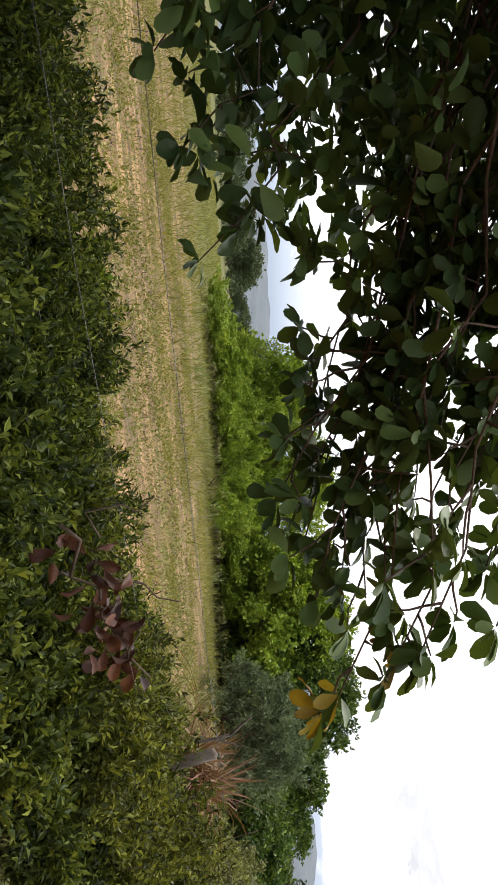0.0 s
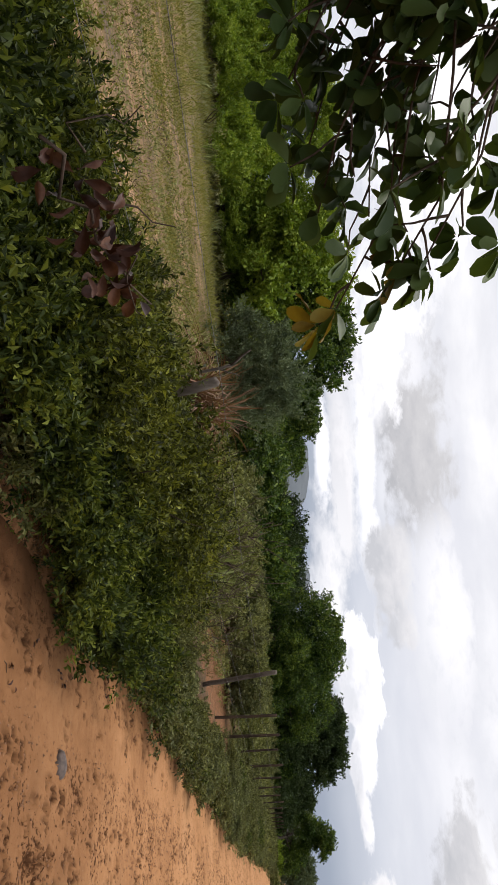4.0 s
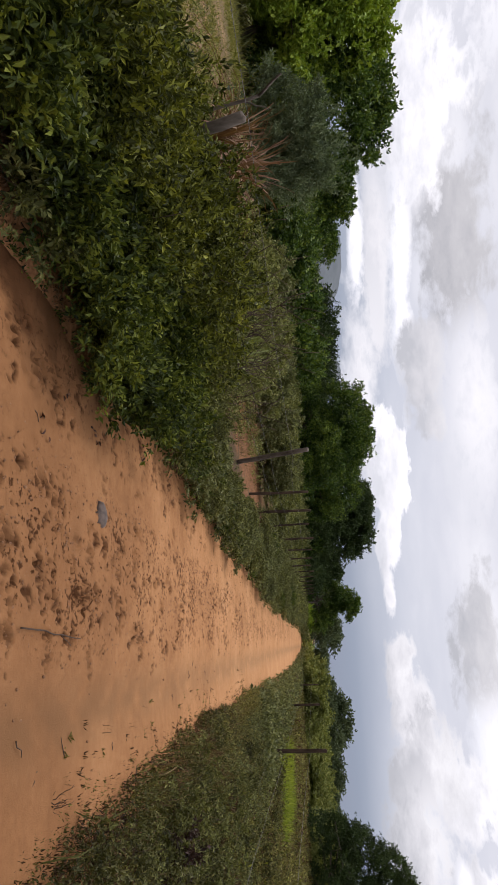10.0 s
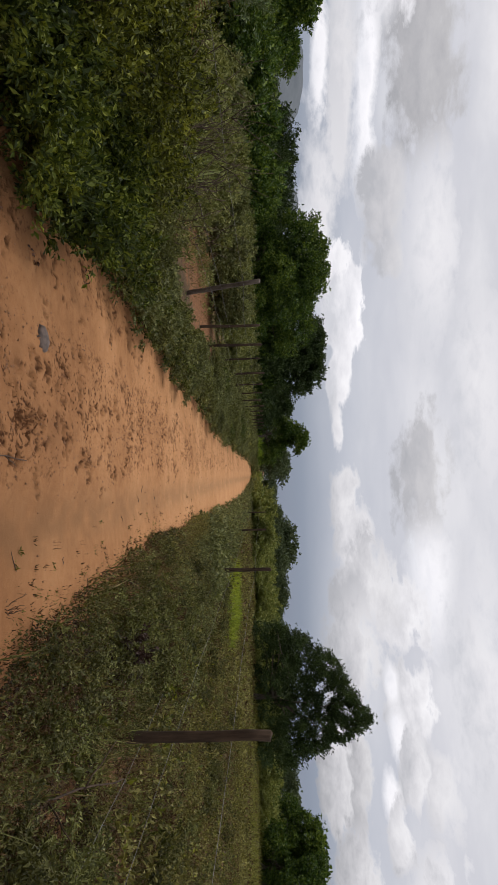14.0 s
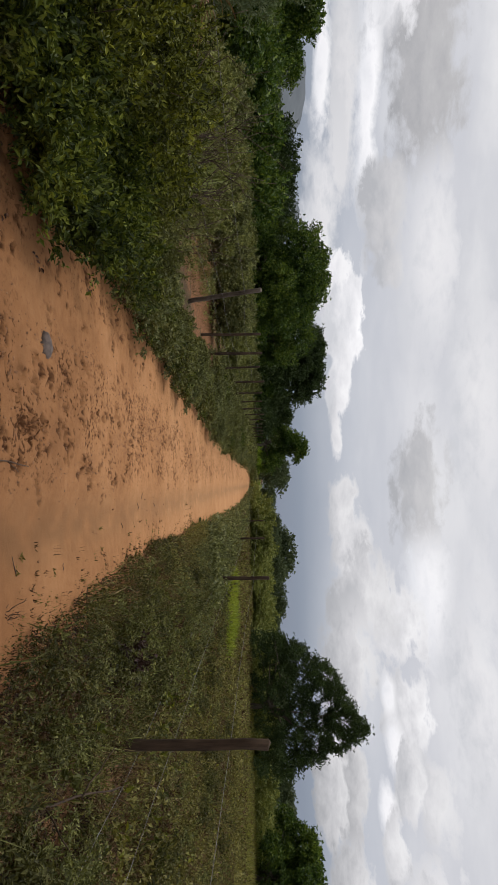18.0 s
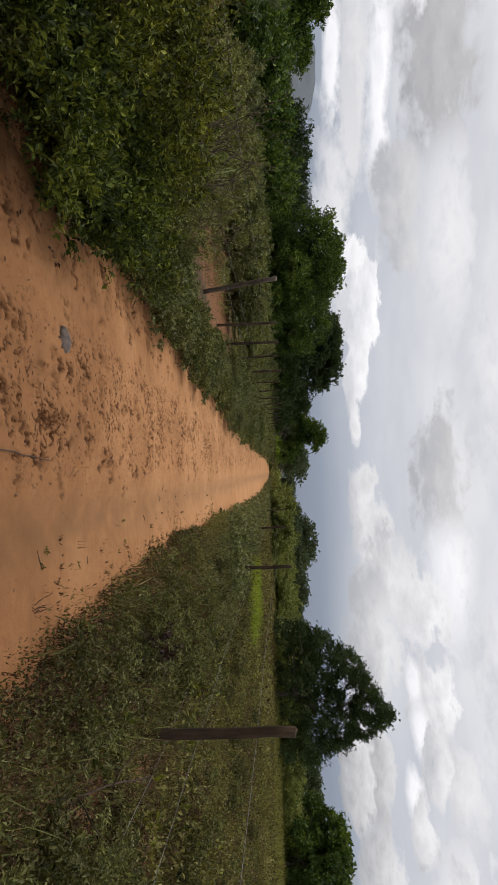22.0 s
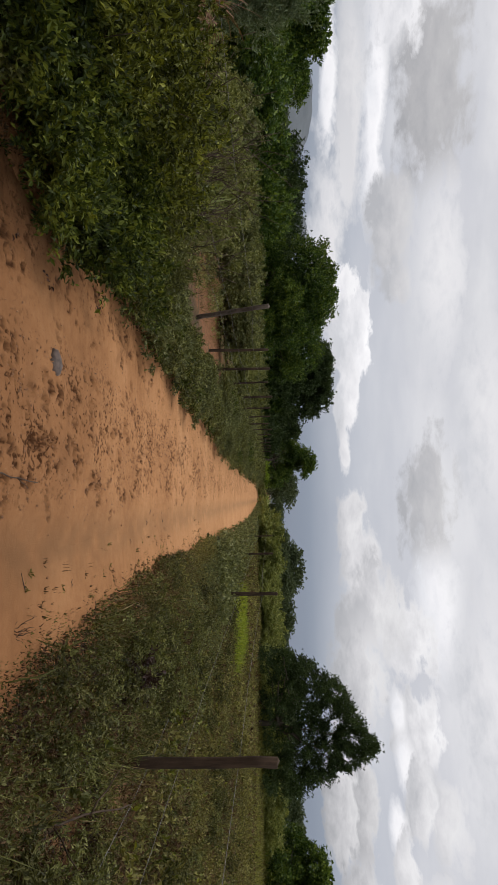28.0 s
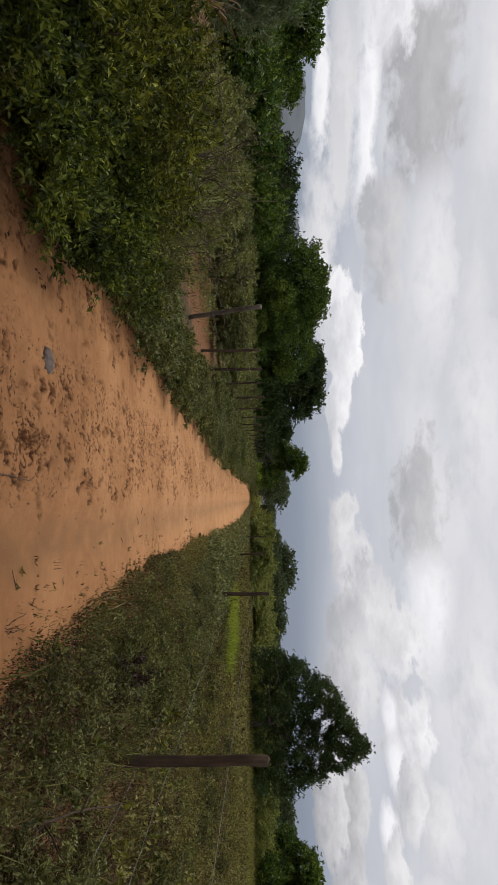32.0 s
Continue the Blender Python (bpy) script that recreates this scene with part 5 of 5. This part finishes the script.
# a broken branch with dead leaves caught in the hedge
dead = plant("dead_branch", (-2.62, 1.66, 0.90), "broken branch with withered reddish-brown leaves lying in the hedge", "branch")
linked("stem", tube_mesh("stem", [bent((0.1, -0.45, -0.12), (0.12, 0.42, 0.14), 0.009, 0.004, 8, 0.03), bent((0.0, -0.1, 0.0), (-0.05, 0.15, 0.3), 0.006, 0.002, 6, 0.03),
                                  bent((0.1, 0.1, 0.05), (0.25, 0.35, 0.12), 0.005, 0.002, 6, 0.03), bent((0.0, -0.3, 0.0), (-0.15, -0.35, 0.25), 0.005, 0.002, 6, 0.03)], TWIG, 6), dead)
DEAD_LEAVES = [leaf_shape("leaf", 0.104 * s, 0.055 * s, DEAD_LEAF, d, fo, wv, 0.1) for s, d, fo, wv in ((1.0, 0.3, 0.3, 0.08), (1.15, -0.2, 0.22, 0.1), (0.8, 0.45, 0.4, 0.06))]
for k in range(54):
    u = tr.uniform(-0.5, 0.5)
    at = (0.10 + 0.08 * u + tr.normal(0, 0.08), u * 0.72, 0.0 + 0.2 * u + tr.normal(0, 0.06))
    linked("leaf", DEAD_LEAVES[k % 3], dead, at=facing(at, unit(tr.normal(0, 1, 3) + [0.5, 0.1, -0.3]), unit(tr.normal(0, 0.7, 3) + [0.6, -0.3, 0.6])))


# ---- spiky plants, sticks and shrubs behind the hedge ----
def spiky(name, at, n_, length, width, mat, label, lean=0.7, stem=0.0):
    e = plant(name, at, label, "plant")
    if stem:
        linked("stem", tube_mesh("stem", [bent((0, 0, -0.05), (0, 0, stem + 0.05), 0.06, 0.05, 6, 0.01)], BARK, 9), e)
    for k in range(n_):
        a, out = rng.uniform(0, 2 * np.pi), lean * rng.uniform(0.12, 1.0)
        L = length * rng.uniform(0.6, 1.15)
        ways = np.array([math.cos(a), math.sin(a), 0.0])
        t = np.array([0, 0.3, 0.6, 0.85, 1.0])
        line = np.outer(t, ways) * L * out * 0.62 * (0.7 + 0.6 * t[:, None]) + np.outer(t, [0, 0, 1.0]) * L / (1 + 0.5 * out)
        line[:, 2] -= 0.45 * L * out * t ** 3
        side = np.array([-ways[1], ways[0], 0])
        half = width * L * 0.5 * np.array([0.8, 1.0, 0.9, 0.55, 0.04])
        gutter = np.array([0, 0, 0.25 * width * L])
        pts = np.stack([line - side * half[:, None] + gutter, line, line + side * half[:, None] + gutter], 1).reshape(-1, 3) + [*rng.normal(0, 0.04, 2), stem]
        fs = [(q * 3 + h, q * 3 + h + 1, q * 3 + h + 4, q * 3 + h + 3) for q in range(4) for h in (0, 1)]
        linked("blade", mesh_of("blade", pts, fs, mat, True), e)
    return e


spiky("spiky_plant", (-4.75, 6.3, 0.0), 170, 1.0, 0.020, RED_BLADE, "spiky plant with dry reddish-brown sword leaves", 1.5, 0.72)
spiky("spiky_plant", (-4.7, 5.75, 0.0), 130, 0.95, 0.020, RED_BLADE, "spiky plant with dry reddish-brown sword leaves", 1.5, 0.68)
for x, y, s in ((-5.5, 12.9, 1.0), (-4.7, 11.0, 1.15), (-5.2, 11.6, 0.95), (-4.9, 9.6, 0.85), (-6.2, 13.2, 1.0), (-5.9, 14.3, 0.95), (-6.6, 15.4, 1.0), (-7.2, 16.4, 1.0), (-4.3, 8.6, 0.75)):
    spiky("grass_clump", (x, y, 0.05), 40, s * 1.1, 0.03, BLADE_LEAF, "arching clump of tall pale green grass", 1.0)
stick = plant("dead_stick", (-3.75, 4.3, 1.0), "bleached forked stick leaning on the fence post", "branch")
linked("stem", tube_mesh("stem", [bent((0, 0, -0.3), (0.02, -0.16, 0.3), 0.015, 0.012, 6, 0.006), bent((0.02, -0.16, 0.3), (0.04, -0.36, 0.46), 0.012, 0.006, 5, 0.006), bent((0.01, -0.1, 0.2), (0.05, -0.05, 0.36), 0.007, 0.003, 5, 0.004)], GREY_WOOD, 7), stick)

for at, size, tips in ((polar(39.2, 20.0), (1.45, 1.45, 2.5), 4200), (polar(36.4, 19.5), (0.9, 0.9, 2.8), 2200)):
    bush("silver_shrub", at, size, tips, 4, 0.12, SILVER_LEAF, "tall silvery grey-green shrub behind the fence", "silver shrubs", 8, lumps=16, ratio=0.28, hollow=0.4)


def twiggy(name, at, height, n_, label, mat=TWIG, spread=0.5):
    """A nearly leafless shrub of thin upright twigs."""
    e = plant(name, at, label, "shrub")
    thick = 0.0065 * (0.4 + 0.6 * height)
    for j in range(n_):
        a = rng.uniform(0, 2 * np.pi)
        top_ = np.array([math.cos(a) * spread * rng.uniform(0.2, 1), math.sin(a) * spread * rng.uniform(0.2, 1), height * rng.uniform(0.6, 1.05)])
        main = bent((*rng.normal(0, 0.1 * spread, 2), -0.02), top_, thick, thick * 0.35, 8, 0.05 * height)
        paths = [main]
        for b in range(3):
            q = main[int(rng.integers(2, 6)), :3]
            paths.append(bent(q, q + np.array([*rng.normal(0, 0.14, 2), rng.uniform(0.1, 0.32)]) * height, thick * 0.6, thick * 0.25, 5, 0.015 * height))
        linked("twig", tube_mesh("twig", paths, mat, 4), e)
    return e


for x, y, h in ((-3.3, 7.2, 1.55), (-3.7, 7.9, 1.55), (-3.5, 6.0, 1.6), (-4.1, 9.2, 1.5), (-2.8, 7.8, 1.3), (-3.4, 9.4, 1.25), (-4.0, 6.6, 1.45), (-3.2, 8.4, 1.35), (-2.9, 6.8, 1.4)):
    twiggy("bare_shrub", (x, y, float(ground_z(x, y))), h, 5, "bare dark crooked twigs standing among the bushes", spread=0.75)
for x, y, s in ((-4.5, 8.3, 0.8), (-4.1, 7.2, 0.85), (-5.2, 9.4, 0.9), (-6.6, 12.2, 1.0), (-6.3, 14.9, 1.0), (-7.0, 16.6, 1.1), (-5.2, 12.4, 0.7), (-4.4, 5.6, 0.85), (-5.6, 8.2, 0.95), (-6.2, 9.8, 1.05), (-5.6, 12.6, 1.1)):
    bush("fallow_shrub", (x, y, float(ground_z(x, y)) - 0.02), (0.75, 0.75, s), 1100, 3, 0.06, PALE_LEAF, "thin pale shrub in the overgrown fallow", "fallow shrubs", 12, lumps=8, hollow=0.3)
bush("sapling", (-4.7, 0.86, 0.0), (0.45, 0.4, 0.95), 26, 5, 0.07, FRESH_LEAF, "thin sapling with few fresh green leaves", "", 4, lumps=5, kind="oval", ratio=0.6, category="sapling")


# ---- on the road and its edges ----
def stone(name, at, r, mat, label, flat_=0.5):
    bm = bmesh.new()
    bmesh.ops.create_icosphere(bm, subdivisions=2, radius=r)
    for q in bm.verts:
        q.co *= 1 + 0.25 * noise.noise(q.co * (3 / r) * 0.3 + Vector(at))
        q.co.z *= flat_
    me = bpy.data.meshes.new(name)
    bm.to_mesh(me)
    bm.free()
    me.materials.append(mat)
    me.polygons.foreach_set("use_smooth", np.ones(len(me.polygons), bool))
    ob = new(name, me)
    ob.location = at
    return tagged(ob, label, "stone")


STONE, n = material("stone")
n.link(n.ramp(n.noise(n.where, 25.0, 5.0), [(0.35, (0.050, 0.034, 0.026)), (0.65, (0.105, 0.074, 0.058))]), n.bsdf.inputs["Base Color"])
n.bsdf.inputs["Roughness"].default_value = 0.85
stone("stone", (-0.99, 4.99, -0.018), 0.10, STONE, "flat grey stone bedded in the sand", 0.55)
tw = plant("fallen_twig", (-0.15, 4.1, -0.005), "thin brown fallen twig lying on the sand", "twig")
linked("stem", tube_mesh("stem", [bent((-0.03, -0.5, 0.012), (0.02, 0.46, 0.012), 0.005, 0.003, 7, 0.006), bent((0.0, 0.1, 0.012), (0.06, 0.25, 0.02), 0.003, 0.002, 4, 0.005)], TWIG, 6), tw)
for k in range(46):
    y = 2.8 + 9 * tr.uniform() ** 1.5
    x = tr.uniform(left_edge(y) + 0.1, right_edge(y) + 0.2)
    t_ = plant("fallen_twig", (x, y, -0.035 if x < right_edge(y) else float(ground_z(x, y))), "tiny dark twig lying on the sand", "twig", "twigs on the sand")
    a, L = tr.uniform(0, 6.28), tr.uniform(0.02, 0.09)
    linked("stem", tube_mesh("stem", [bent((-L * math.cos(a), -L * math.sin(a), 0.012), (L * math.cos(a), L * math.sin(a), 0.014), 0.004, 0.002, 4, 0.006)], TWIG, 5), t_)
for x, y, nl in ((-1.53, 4.87, 7), (-1.62, 4.2, 5), (-1.8, 6.3, 6), (-1.3, 3.9, 4)):
    e = plant("withered_leaves", (x, y, -0.03), "small heap of withered dark leaves on the sand", "leaves", "leaf heaps on the sand")
    for k in range(nl):
        linked("leaf", DEAD_LEAVES[2], e, at=facing((*tr.normal(0, 0.045, 2), 0.02), (*tr.normal(0, 1, 2), 0.1), (*tr.normal(0, 0.3, 2), 1)) @ Matrix.Scale(0.5, 4))
clods = np.c_[-0.62 + tr.normal(0, 0.36, 2600), 2.4 + 20 * tr.uniform(0, 1, 2600) ** 1.6]
cl = tr.uniform(0.003, 0.012, 2600)[:, None, None]
oct_ = np.array([(1, 0, 0), (0, 1, 0), (-1, 0, 0), (0, -1, 0), (0, 0, 0.8), (0, 0, -0.8)])[None] * tr.uniform(0.6, 1.3, (2600, 6, 1))
cv = (np.c_[clods, np.full(2600, -0.012)][:, None] + oct_ * cl).reshape(-1, 3)
cf = (np.arange(2600)[:, None, None] * 6 + np.array([(0, 1, 4), (1, 2, 4), (2, 3, 4), (3, 0, 4), (1, 0, 5), (2, 1, 5), (3, 2, 5), (0, 3, 5)])[None]).reshape(-1, 3)
CLOD, n = material("damp_clod")
n.link(n.ramp(n.noise(n.where, 40.0), [(0.35, (0.14, 0.07, 0.035)), (0.7, (0.28, 0.145, 0.07))]), n.bsdf.inputs["Base Color"])
n.bsdf.inputs["Roughness"].default_value = 0.95
tagged(new("dirt_clods", mesh_of("dirt_clods", cv, cf, CLOD)), "small crumbled clods of reddish earth on the track", "dirt", kind="stuff")

# dry branch and broad-leaved weeds under the field fence
db = plant("dead_branch", (2.0, 4.5, 0.1), "dark dry branch lying among the weeds", "branch")
linked("stem", tube_mesh("stem", [bent((-0.25, -0.5, 0.1), (0.28, 1.05, 0.28), 0.009, 0.005, 6, 0.015), bent((0.0, 0.2, 0.2), (-0.12, 0.75, 0.3), 0.006, 0.003, 5, 0.012), bent((-0.15, -0.3, 0.12), (0.1, -0.35, 0.3), 0.006, 0.003, 5, 0.012)], POST_WOOD, 7), db)
for x, y, h in ((1.3, 5.4, 0.3), (1.9, 6.0, 0.35), (0.78, 4.2, 0.16), (0.95, 4.7, 0.2), (1.15, 5.0, 0.24), (0.92, 5.7, 0.18), (0.9, 6.6, 0.22), (1.2, 6.9, 0.25), (1.05, 7.6, 0.26), (0.85, 8.3, 0.24), (1.25, 4.0, 0.22), (1.55, 4.6, 0.3), (0.85, 9.6, 0.28), (1.5, 7.9, 0.32), (1.7, 3.4, 0.25)):
    twiggy("dry_weed", (x, y, float(ground_z(x, y)) - 0.02), h, 4, "dry brown weed at the edge of the sand", spread=0.14)
withered = bush("withered_shrub", (1.5, 6.4, 0.02), (0.34, 0.42, 0.34), 260, 3, 0.045, PURPLE_LEAF, "dark withered purple-brown shrub on the verge", "", 8, lumps=6, hollow=0.2, category="shrub", twig=GREY_WOOD)
leafy = [bush("leafy_weed", (1.7, 3.5, 0.03), (0.34, 0.34, 0.40), 200, 3, 0.040, WEED_LEAF, "leafy dull green weed on the verge", "leafy weeds", 3, lumps=6, ratio=0.42, hollow=0.1, category="weed"),
         bush("leafy_weed", (2.2, 4.2, 0.03), (0.36, 0.36, 0.46), 240, 3, 0.036, VERGE_LEAF, "leafy grey-green weed on the verge", "leafy weeds", 3, lumps=6, ratio=0.4, hollow=0.1, category="weed"),
         bush("leafy_weed", (2.5, 5.6, 0.03), (0.34, 0.34, 0.36), 200, 3, 0.034, DRY_WEED, "withered brown weed on the verge", "leafy weeds", 3, lumps=5, ratio=0.3, hollow=0.1, category="weed")]
for k in range(110):
    x, y = tr.uniform(1.25, 4.6), 2.4 + 7.5 * tr.uniform() ** 1.3
    if len(outside(np.array([[x, y]]), 0.2)) and not (2.2 < x < 3.9 and 5.4 < y < 7.7):
        s = tr.uniform(0.6, 1.15)
        copy_thing(leafy[(k * 7) % 5 % 3], Matrix.Translation((x, y, float(ground_z(x, y)) - 0.02)) @ pose(0, 0, 0, 0, 0, tr.uniform(0, 360)) @ Matrix.Diagonal((s, s, s * tr.uniform(0.7, 1.0), 1)))
for k in range(190):
    y = 7 + 14 * tr.uniform() ** 1.2
    x = tr.uniform(1.25, 3 + 0.55 * y)
    if 2.2 < x < 3.9 and y < 7.7:
        continue
    s = tr.uniform(0.6, 1.3)
    copy_thing(leafy[(k * 7) % 5 % 3], Matrix.Translation((x, y, float(ground_z(x, y)) - 0.02)) @ pose(0, 0, 0, 0, 0, tr.uniform(0, 360)) @ Matrix.Diagonal((s, s, s, 1)))
for k in range(16):
    x, y = tr.uniform(1.5, 4.2), 2.4 + 6 * tr.uniform()
    bush("broadleaf_weed", (x, y, float(ground_z(x, y)) - 0.01), (0.3, 0.3, tr.uniform(0.15, 0.32)), 40, 3, 0.05, VERGE_LEAF if k % 3 else OLIVE_LEAF, "low weed with broad green leaves", "broad-leaved weeds", 5, lumps=4, kind="oval", ratio=0.75, category="weed")

# a pole far across the field
pole = plant("utility_pole", polar(-31.4, 60), "slender grey pole far across the field", "pole")
linked("shaft", tube_mesh("shaft", [bent((0, 0, -0.3), (0, 0, 6.2), 0.11, 0.08, 6, 0.01)], GREY_WOOD, 8), pole)
linked("crossarm", tube_mesh("crossarm", [bent((-0.5, 0, 5.8), (0.5, 0, 5.8), 0.045, 0.045, 4, 0.002)], GREY_WOOD, 6), pole)
